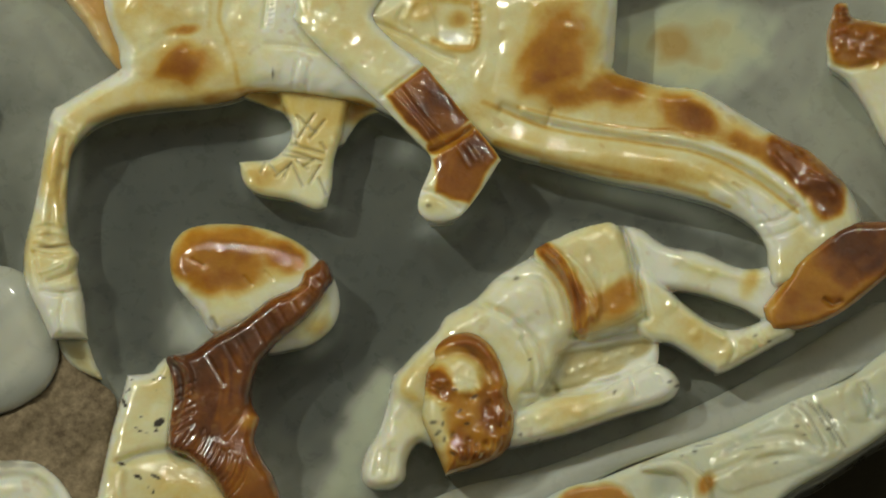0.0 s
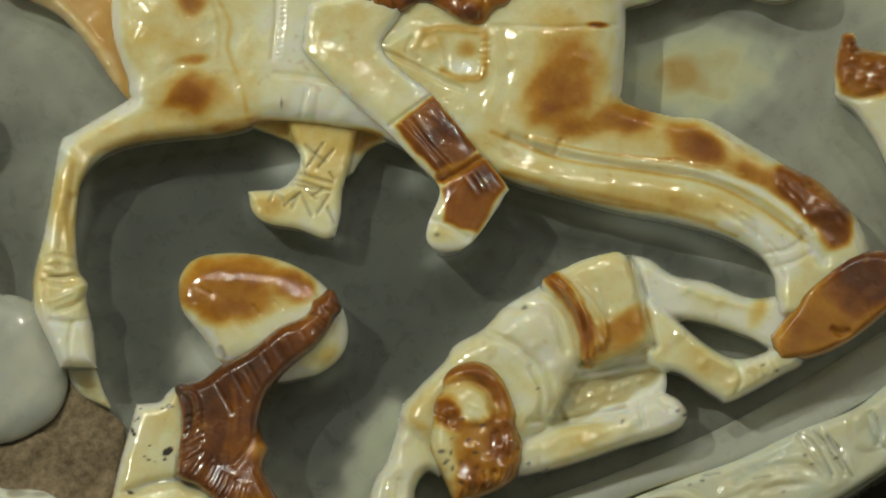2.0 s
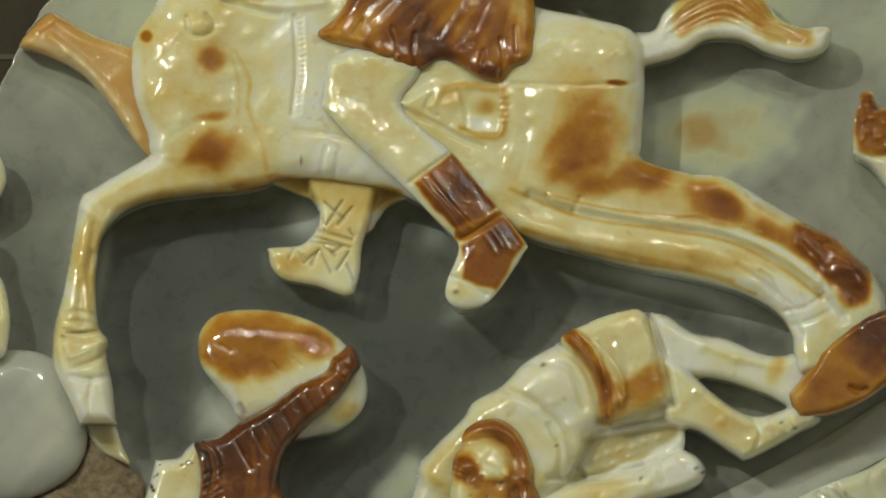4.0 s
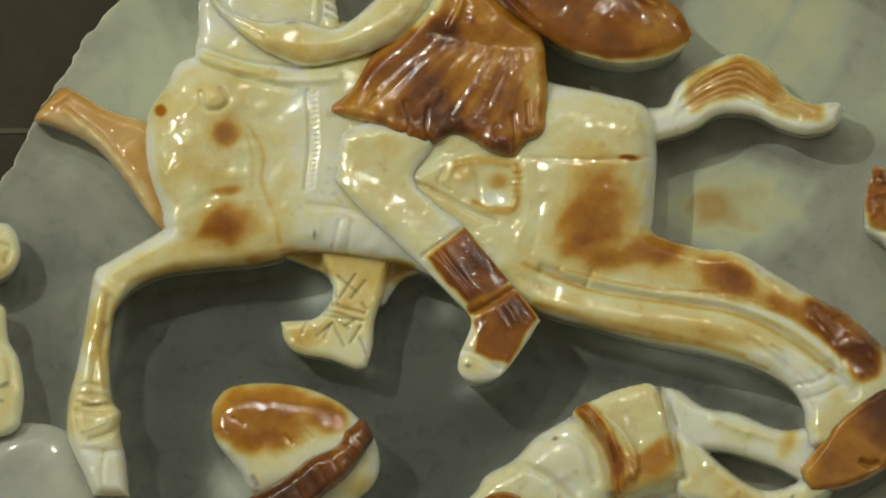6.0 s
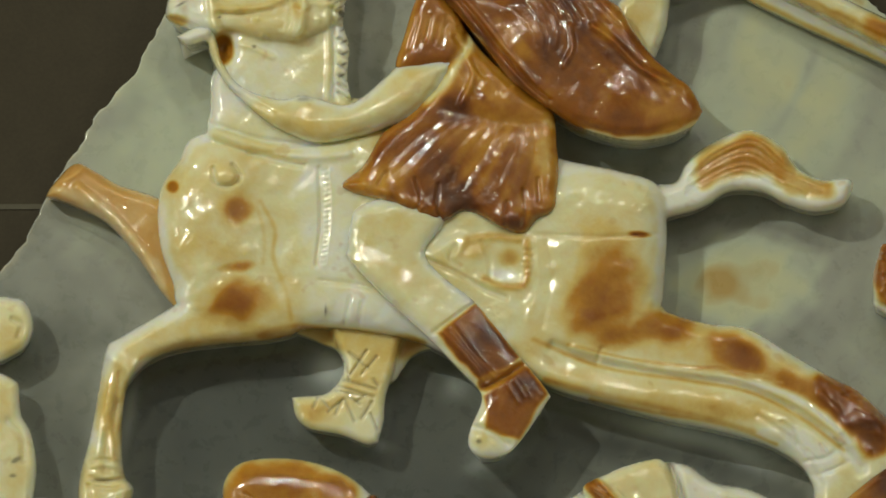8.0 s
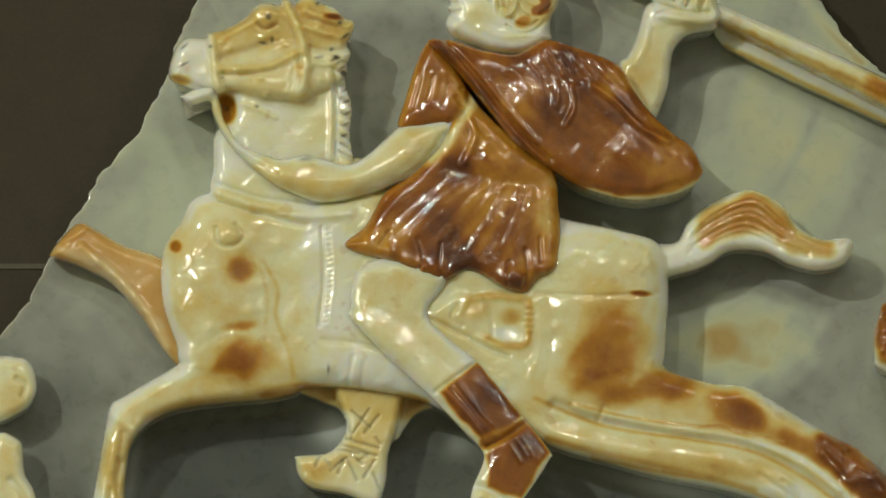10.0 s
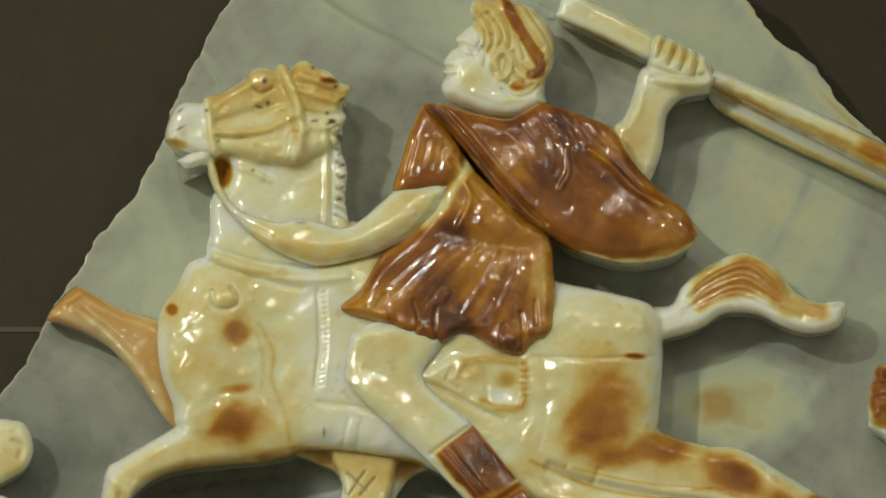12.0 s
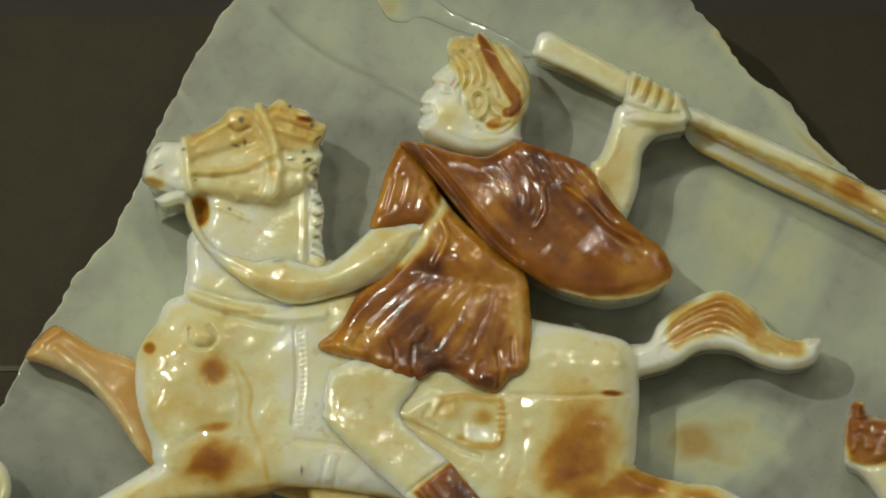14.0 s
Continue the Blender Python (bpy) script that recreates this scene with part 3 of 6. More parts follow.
    swell([(-26.1, 40.0)], (3.2, 1.8), 0.8), swell([(-22.2, 39.4)], (1.4, 2.0), 0.5), cut([(-40.4, 40.7), (-38.5, 40.2), (-35.9, 39.2)], 0.3, -0.5), swell([(-38.2, 44.4)], (1.6, 1.4), 0.4), swell([(-32.6, 36.2)], (1.5, 2.0), -2.6), cut([(-30.4, 37.0), (-28.3, 36.4), (-25.5, 35.1)], 0.4, 0.4),
    swell([(-18.9, 49.6)], (2.6, 1.2), 0.7, -15), cut([(-20.6, 50.8), (-18.1, 50.0), (-15.5, 48.6)], 0.3, -0.45), cut([(-20.6, 49.2), (-18.1, 48.4), (-15.3, 47.5)], 0.3, -0.45),
    *[swell([q], (0.55, 0.45), 0.4) for q in [(-29.4, 43.0), (-33.2, 45.9), (-24.0, 45.5), (-19.4, 48.3), (-17.3, 47.2), (-20.2, 52.1), (-21.4, 50.4), (-27.3, 46.6), (-25.5, 46.4), (-28.3, 43.1), (-30.6, 42.1), (-22.1, 41.9), (-20.6, 42.3), (-27.7, 40.8), (-27.1, 38.2), (-24.3, 38.6), (-19.0, 40.6), (-17.7, 43.5), (-16.7, 49.2), (-18.3, 51.1), (-15.3, 44.1), (-32.1, 44.9)]],
    cut([(-17.1, 42.2), (-16.8, 35.7), (-17.0, 29.2)], 0.35, -0.7), cut([(-17.7, 41.4), (-17.5, 35.7), (-17.7, 29.2)], 0.4, 0.35),
    *[cut([(x, y), (x + 1.9, y - 1.1)], 0.26, -0.9) for x, y in line_through([(-16.7, 43.5), (-16.3, 39.8), (-16.0, 35.7), (-16.0, 32.5), (-16.2, 30.1)], 2).tolist()],
    fan([(33.0, 17.3), (37.4, 21.4), (43.0, 23.4), (47.8, 19.7), (55.1, 16.5)], [(32.6, 14.4), (36.6, 16.5), (41.4, 18.1), (47.0, 16.1), (52.7, 14.4)], 9, 0.28, -0.28),
], tones=[
    patch(([(-30.4, 13.4)], 2.6, 2.6, 0), 0.27, 1.6, 0.4), patch(([(-30.5, 13.2)], 1.5, 1.4, 0), 0.47, 1.2, 0.3), patch(([(-38.9, 16.5)], 2.6, 3.0, 0), 0.16, 2.5, 0.8), patch(([(-39.7, 16.5)], 0.80, 0.80, 0), 0.48, 0.7, 0.15),
    patch(([(-30.8, 0.3)], 4.4, 2.8, 12), 0.42, 2.0, 0.5), patch(([(-30.6, -0.2)], 2.8, 1.7, 12), 0.52, 1.6, 0.5), patch(([(-30.4, 5.2)], 2.09, 0.64, 5), 0.42, 0.9, 0.2),
    patch([(-42.9, -7.5), (-38.9, -5.1), (-29.2, -4.3), (-21.2, -2.3), (-22.8, -5.5), (-32.4, -5.9), (-38.9, -7.1)], 0.26, 1.5, 0.4), patch(([(-50.9, -25.6)], 3.21, 4.82, 0), 0.15, 2, 0.5), patch([(-50.9, -12.8), (-47.7, -9.6), (-46.1, -12.8), (-47.3, -20.8), (-50.1, -20.8)], 0.17, 2, 0.5),
    patch(([(21.4, -0.2)], 5.6, 5.0, 20), 0.36, 3.0, 0.8), patch(([(23.4, 5.2)], 2.6, 3.0, 0), 0.4, 3.0, 0.8), patch(([(22.0, -1.0)], 4.0, 4.0, 20), 0.5, 3.0, 0.8), patch([(16.6, -5.5), (24.6, -6.8), (32.7, -8.4), (43.1, -10.0), (50.3, -13.2), (55.2, -17.2), (60.0, -21.6), (58.4, -17.2), (54.4, -11.6), (47.1, -7.6), (36.7, -2.7), (27.1, -1.5)], 0.17, 1.4, 0.4),
    patch(([(23.8, -4.3)], 3.2, 1.7, 0), 0.46, 1.6, 0.4), patch(([(30.7, -3.1)], 4.2, 2.4, -8), 0.42, 1.4, 0.4), patch(([(30.3, -3.1)], 2.6, 1.4, -8), 0.52, 1.2, 0.3), patch(([(40.7, -7.2)], 4.4, 2.6, -25), 0.42, 1.4, 0.4), patch(([(41.7, -7.6)], 2.8, 1.6, -25), 0.54, 1.2, 0.3), patch(([(49.1, -11.7)], 4.2, 1.5, -32), 0.44, 1.4, 0.4),
    patch([(51.9, -10.0), (56.0, -10.8), (60.0, -14.0), (62.2, -17.2), (62.0, -20.8), (59.2, -21.6), (57.2, -18.8), (54.4, -16.0), (51.9, -13.2)], 0.58, 1.2, 0.3), patch(([(60.0, -17.2)], 2.2, 2.4, 0), 0.7, 1.6, 0.4), patch(([(55.0, -13.2)], 2.2, 1.4, -30), 0.66, 1.2, 0.3),
    patch([(21.4, -11.4), (28.7, -12.2), (39.1, -13.6), (46.3, -15.4), (47.5, -17.2), (39.9, -16.1), (29.5, -14.9), (21.8, -13.2)], 0.2, 1.6, 0.4), patch(([(39.9, -15.6)], 5.0, 1.1, -8), 0.24, 1.2, 0.3), hair_line([(19.8, -13.6), (28.7, -15.4), (39.1, -17.2), (46.3, -20.0)], 0.3, 0.28),
    patch([(34.6, 20.5), (37.4, 22.6), (43.0, 24.2), (47.4, 21.8), (49.4, 18.9), (54.3, 17.3), (53.5, 14.9), (48.6, 15.6), (44.6, 18.2), (40.6, 18.2), (35.8, 16.4)], 0.4, 1.2, 0.4),
    patch([(-26.8, -3.8), (-18.0, -3.0), (-5.1, -4.7), (-5.1, -6.2), (-18.0, -4.7), (-26.8, -5.2)], 0.36, 0.8, 0.2),
    streaks([(-24.4, -2.3), (-36.4, -2.3), (-45.7, -6.3), (-48.9, -12.8), (-50.1, -24.0)], [(-22.8, -4.7), (-34.0, -5.1), (-43.7, -7.5), (-46.9, -13.6), (-47.3, -24.0)], 4, 0.8, 0.24, 0.7), patch([(-52.1, -23.8), (-46.9, -23.9), (-45.5, -27.1), (-45.7, -30.2), (-50.1, -30.6), (-52.1, -28.6)], 0.15, 2, 0.5), patch([(-49.7, -31.8), (-44.9, -31.4), (-44.2, -37.4), (-48.6, -37.6)], 0.02, 1.5, 0.3),
    hair_line([(17.4, -6.9), (23.0, -8.5), (31.1, -10.1), (40.7, -11.1), (48.7, -13.2), (55.2, -18.0), (57.7, -21.6)], 0.55, 0.0), hair_line([(16.6, -5.8), (24.6, -7.7), (32.7, -8.8), (40.7, -9.6), (47.1, -11.2)], 0.22, 0.3), hair_line([(35.1, -9.2), (38.3, -9.0), (40.7, -10.0)], 0.2, 0.34), hair_line([(11.7, -5.1), (21.4, -9.0), (33.4, -10.9), (42.2, -12.5), (49.4, -16.0), (55.9, -20.8)], 0.35, 0.3), hair_line([(13.3, -10.8), (22.2, -13.2), (33.4, -15.5), (43.0, -18.2)], 0.5, 0.28), patch([(47.0, -17.6), (51.1, -18.4), (55.1, -23.2), (52.7, -28.0), (51.5, -24.0), (48.6, -20.8)], 0.0, 1.5, 0.4),
    hair_line([(-27.2, 14.5), (-25.2, 10.5), (-25.4, 6.5), (-23.6, 1.7), (-22.8, -2.3)], 0.35, 0.24), hair_line([(-28.4, 15.3), (-26.8, 10.5), (-26.8, 5.7)], 0.3, 0.2), patch([(-21.2, 1.7), (-11.6, 1.7), (-5.1, -2.3), (-6.7, -4.3), (-18.0, -3.1)], 0.02, 2, 0.6), patch([(-21.2, 20.1), (-14.8, 21.0), (-14.8, 4.9), (-20.4, 4.1)], 0.03, 3, 1),
    patch(([(26.8, 9.9)], 1.44, 0.40, -5), 0.55, 0.4, 0.1), patch([(-35.1, 46.8), (-28.7, 50.6), (-25.0, 51.2), (-20.6, 52.2), (-15.7, 49.3), (-14.4, 48.4), (-15.5, 45.4), (-20.6, 45.4), (-24.2, 44.1), (-28.7, 45.7), (-33.2, 43.0)], 0.25, 1.4, 0.5),
    patch([(-33.2, 48.4), (-28.7, 50.6), (-25.5, 51.1), (-25.5, 49.2), (-28.7, 47.6), (-33.2, 46.2)], 0.34, 1.5, 0.4), patch([(-40.8, 41.4), (-39.5, 45.4), (-35.6, 46.4), (-35.1, 42.3), (-35.2, 39.5), (-38.9, 39.7)], 0.02, 1.2, 0.3), patch(([(-38.9, 40.5)], 1.6, 0.7, -10), 0.3, 0.8, 0.2), patch(([(-17.1, 49.5)], 1.15, 0.4, -4), 0.66, 0.4, 0.1), patch(([(-22.0, 41.5)], 0.7, 1.6, 10), 0.36, 0.8, 0.2),
    patch(([(-25.5, 39.8)], 4.6, 1.9, 4), 0.17, 1.5, 0.6), patch(([(-32.6, 36.1)], 1.7, 2.2, 0), 0.46, 0.8, 0.2), hair_line([(-33.2, 42.1), (-29.5, 42.1), (-26.3, 42.6), (-22.0, 44.6)], 0.5, 0.26), hair_line([(-24.0, 51.8), (-22.9, 49.2), (-21.8, 46.4), (-21.2, 43.5)], 0.6, 0.2),
    patch(([(-14.5, 26.0)], 9.63, 2.41, 0), 0.2, 3, 1), patch(([(-39.0, 40.3)], 1.28, 0.72, -20), 0.35, 0.8, 0.2), patch(([(11.3, 8.9)], 2.41, 7.22, 0), 0.17, 2, 1),
    hair_line([(2.2, 9.1), (5.3, 9.6), (9.7, 9.2)], 0.6, 0.3), hair_line([(10.7, 8.9), (10.8, 5.7), (10.4, 2.9), (7.7, 2.5), (4.7, 3.6)], 0.5, 0.38), patch(([(8.3, 6.5)], 1.3, 1.1, 0), 0.32, 1.0, 0.3), patch(([(2.9, 7.7)], 1.8, 1.2, 0), 0.26, 1.4, 0.5), patch(([(7.5, 4.1)], 1.8, 0.9, 0), 0.0, 1.0, 0.3),
], dirt=[*[patch(([q], a, c, r), 0.8, 0.25, 0.05) for q, a, c, r in zip([(-38.6, 45.2), (-38.7, 42.6), (-34.8, 45.2), (-33.1, 40.8), (-26.5, 49.5), (-27.3, 45.7), (-26.0, 46.2), (-19.3, 43.7), (-16.8, 43.7), (-17.5, 44.8), (-15.5, 46.7), (-15.7, 41.3), (-28.2, 36.6), (-19.5, 51.4), (-21.9, 29.3), (-20.9, 29.3), (-16.3, 48.6)], (0.75, 0.75, 0.28, 0.22, 0.42, 0.65, 0.2, 0.65, 0.5, 0.25, 0.7, 0.5, 0.3, 0.35, 0.2, 0.4, 0.3), (0.17, 0.15, 0.25, 0.15, 0.45, 0.22, 0.5, 0.22, 0.25, 0.22, 0.2, 0.6, 0.2, 0.3, 0.2, 0.15, 0.3), (38, 28, 0, 20, 0, -15, 0, 5, -15, 0, 35, 60, -20, 0, 0, 0, 0))],
         *[patch(([(x, y)], 0.6, 0.18, 25), 0.7, 0.25, 0.05) for x, y in line_through([(-16.9, 43.5), (-15.9, 42.2), (-15.5, 39.0), (-15.2, 35.7), (-15.7, 32.5)], 2).tolist()],
         patch(([(-17.9, -1.0)], 0.16, 0.64, 0), 0.8, 0.3, 0.05), patch(([(-48.9, -25.2)], 1.61, 0.12, 0), 0.5, 0.4, 0.05)])

# scratched crossing lines
HATCH = [[(-14.6, -6.9), (-11.9, -9.3)], [(-12.1, -6.7), (-14.4, -10.1)], [(-15.0, -9.2), (-14.6, -10.9)], [(-10.7, -7.6), (-12.7, -10.0)], [(-16.3, -11.7), (-11.1, -13.3)], [(-15.5, -10.9), (-10.7, -12.2)], [(-16.7, -12.4), (-12.3, -13.2)], [(-15.4, -13.6), (-17.5, -15.4)], [(-15.2, -13.8), (-13.8, -16.8)], [(-15.8, -14.0), (-16.5, -15.7)], [(-11.3, -14.0), (-12.8, -16.4)], [(-14.6, -13.2), (-13.1, -14.4)], [(-11.5, -15.7), (-10.5, -18.0)], [(-19.1, -13.2), (-19.7, -14.8)], [(-11.1, -10.8), (-10.5, -11.7)], [(-12.3, -13.2), (-13.5, -14.0)], [(-18.3, -13.8), (-17.5, -14.8)]]
carve("far_boot", root, [Form([(-22.4, -3.1), (1.3, -3.1), (0.5, -6.3), (-3.1, -6.5), (-5.5, -7.5), (-7.1, -9.6), (-8.7, -11.2), (-14.8, -11.2), (-14.9, -9.6), (-16.4, -6.7), (-19.2, -5.4)], 4.2, 1.4, 0.6),
                        Form([(-16.8, -2.3), (-6.7, -2.3), (-7.5, -6.3), (-8.2, -9.6), (-9.3, -13.2), (-9.6, -16.8), (-10.4, -19.8), (-10.4, -19.8), (-12.2, -20.1), (-15.6, -18.8), (-20.4, -17.8), (-22.2, -16.1), (-22.6, -14.0), (-22.6, -13.4), (-20.8, -13.2), (-18.0, -12.9), (-16.0, -11.0), (-15.4, -8.3)], 6.6, 1.8, 0.6)], sardonyx,
      "cream boot with cross-hatched lines under the belly", tones=[patch([(-22.4, -3.1), (1.3, -3.1), (0.5, -6.7), (-3.5, -6.7), (-6.7, -7.9), (-15.6, -7.1), (-19.2, -5.5)], 0.3, 1.0, 0.2)], base=0.15, step=0.2, details=[cut(line, 0.2, -0.4) for line in HATCH],
      dirt=[hair_line(line, 0.15, 0.34) for line in HATCH])

carve("rider_leg", root, [Form([(-14.8, 7.7), (-14.4, 11.3), (-13.0, 13.9), (-6.7, 15.3), (-1.1, 12.1), (-3.8, 7.3), (-1.1, 3.7), (3.4, 0.1), (9.3, -7.1), (13.7, -12.5), (13.5, -14.2), (9.7, -19.8), (7.3, -21.6), (4.1, -21.8), (2.5, -20.4), (2.7, -18.0), (4.3, -14.0), (3.7, -12.0), (1.3, -9.6), (-3.5, -4.7), (-10.0, 1.3), (-14.6, 6.3)], 10.8, 3.8, 0.79)], sardonyx,
      "cream bent leg with a brown boot", base=0.11, step=0.22, details=[
          cut([(-2.6, -4.1), (0.5, -1.9), (3.4, 0.1)], 0.35, -0.5), cut([(4.7, -11.8), (7.7, -10.4), (10.3, -8.6)], 0.45, -0.9), cut([(-1.1, -3.9), (2.5, -7.9), (4.9, -11.2)], 0.5, 0.5), cut([(0.1, -3.3), (3.3, -7.3), (6.3, -10.5)], 0.35, 0.35),
          fan([(6.9, -10.8), (8.5, -13.2), (9.7, -15.2)], [(9.7, -9.6), (11.3, -12.0), (12.1, -13.6)], 3, 0.25, 0.25), cut([(3.3, -17.6), (5.3, -18.2), (8.1, -20.0)], 0.5, -0.7), swell([(3.9, -19.0)], (0.96, 0.96), 0.5), cut([(-11.6, 4.9), (-3.5, -1.5), (3.7, -9.6)], 2.0, 0.6)],
      tones=[patch(([(-10.0, 9.7)], 4.01, 2.41, 40), 0.22, 2, 1), patch([(-2.1, -4.2), (-2.1, -4.2), (3.4, -0.0), (3.4, -0.0), (6.6, -3.9), (9.7, -7.5), (9.7, -7.5), (5.5, -11.8), (5.5, -11.8), (1.3, -8.3)], 0.6, 0.7, 0.2), patch(([(4.9, -4.7)], 2.09, 1.77, 0), 0.85, 2, 0.5),
             patch([(4.3, -10.5), (10.3, -7.9), (11.3, -9.2), (4.9, -12.6)], 0.4, 0.8, 0.2), patch([(4.7, -13.2), (4.7, -13.2), (10.5, -9.2), (10.5, -9.2), (13.7, -12.8), (13.7, -12.8), (9.7, -19.3), (9.7, -19.3), (7.7, -19.0), (5.1, -17.7), (5.1, -17.7)], 0.55, 0.8, 0.25), patch(([(10.5, -11.6)], 2.09, 1.61, 0), 0.78, 2, 0.5)],
      dirt=[patch(([(3.9, -19.6)], 0.32, 0.24, 0), 0.6, 0.4, 0.1)])

carve("spear", root, [Form([(15.7, 60.0), (16.2, 61.5), (17.4, 62.1), (19.3, 61.5), (28.2, 56.9), (37.2, 51.8), (52.6, 45.1), (66.2, 38.6), (73.7, 35.1), (73.7, 30.6), (66.2, 34.3), (52.6, 41.4), (38.4, 48.4), (31.5, 51.1), (27.0, 53.1), (20.9, 56.1), (15.6, 58.4)], 7.2, 1.4, 0.62), Form([(36.8, 49.0), (41.3, 47.0), (48.6, 43.6), (56.7, 39.6), (64.4, 35.9), (68.9, 33.7), (68.8, 30.6), (64.4, 32.9), (56.7, 36.5), (48.6, 40.2), (42.1, 43.4), (38.2, 45.7)], 3.4, 3.0, 0.55)], sardonyx,
      "long cream spear shaft crossing the ground", base=0.1, step=0.25, details=[cut([(39.6, 48.4), (52.6, 42.2), (66.2, 35.4), (72.9, 31.8)], 0.5, -0.5)],
      tones=[hair_line([(38.8, 45.2), (44.5, 42.6), (52.6, 38.7), (60.7, 34.9), (67.2, 31.9)], 0.5, 0.3), patch([(39.6, 48.4), (52.6, 42.9), (68.8, 35.1), (68.8, 33.1), (52.6, 41.2), (38.8, 47.6)], 0.3, 0.8, 0.3), patch(([(61.3, 39.2)], 3.21, 1.44, -25), 0.55, 1.5, 0.5), patch([(15.2, 58.4), (20.9, 56.4), (26.6, 53.5), (26.6, 52.3), (20.9, 55.6)], 0.3, 0.8, 0.2)])
carve("raised_arm", root, [Form([(23.6, 42.6), (24.8, 43.8), (25.8, 45.8), (26.6, 48.3), (27.1, 50.3), (27.8, 51.3), (29.1, 51.5), (31.5, 50.7), (35.6, 49.6), (37.4, 49.0), (37.5, 47.7), (35.6, 47.3), (33.5, 46.8), (32.1, 45.6), (31.3, 44.2), (31.0, 42.1), (30.6, 39.3), (29.6, 36.4), (28.4, 34.0), (27.0, 32.0), (24.1, 34.0), (23.3, 38.1)], 8.0, 2.4, 0.6),
                           Form([(28.9, 55.2), (29.7, 56.2), (30.7, 56.2), (31.4, 55.7), (32.3, 55.5), (33.1, 54.9), (34.0, 54.4), (35.3, 53.8), (36.4, 53.3), (37.3, 52.6), (37.8, 51.3), (38.4, 49.9), (37.6, 48.5), (34.8, 48.0), (31.5, 48.2), (28.9, 49.2), (28.3, 51.1), (28.6, 53.1)], 8.6, 1.8, 0.55)], sardonyx, "cream raised arm with a fist round the shaft", base=0.09, step=0.16,
      details=[*[cut(q, 0.26, -0.85) for q in ([(31.2, 56.0), (30.5, 54.4), (29.9, 52.9)], [(32.9, 55.1), (32.2, 53.5), (31.5, 51.9)], [(34.3, 54.4), (33.8, 52.7), (33.2, 51.1)], [(35.8, 53.5), (35.6, 51.9), (35.2, 50.5)])], *[cut(q, 0.55, 0.45) for q in ([(30.2, 55.8), (29.5, 53.5)], [(32.0, 55.2), (31.2, 52.9)], [(33.6, 54.5), (32.8, 51.9)], [(35.1, 53.7), (34.5, 51.3)])],
               cut([(28.1, 51.8), (30.7, 50.9), (33.9, 50.1), (36.5, 50.3)], 0.35, -0.6), swell([(32.7, 49.2)], (2.6, 0.8), 0.6, -5), cut([(29.1, 49.9), (30.5, 50.3), (32.3, 50.0)], 0.3, -0.4), swell([(37.7, 49.6)], (0.7, 0.6), 0.4), cut([(27.6, 47.9), (27.1, 45.2), (25.9, 43.0)], 0.8, 0.4)],
      tones=[patch(([(32.7, 53.5)], 3.6, 1.0, -27), 0.22, 1.0, 0.3), patch(([(25.8, 39.7)], 2.0, 3.2, -15), 0.18, 2.0, 0.6)])

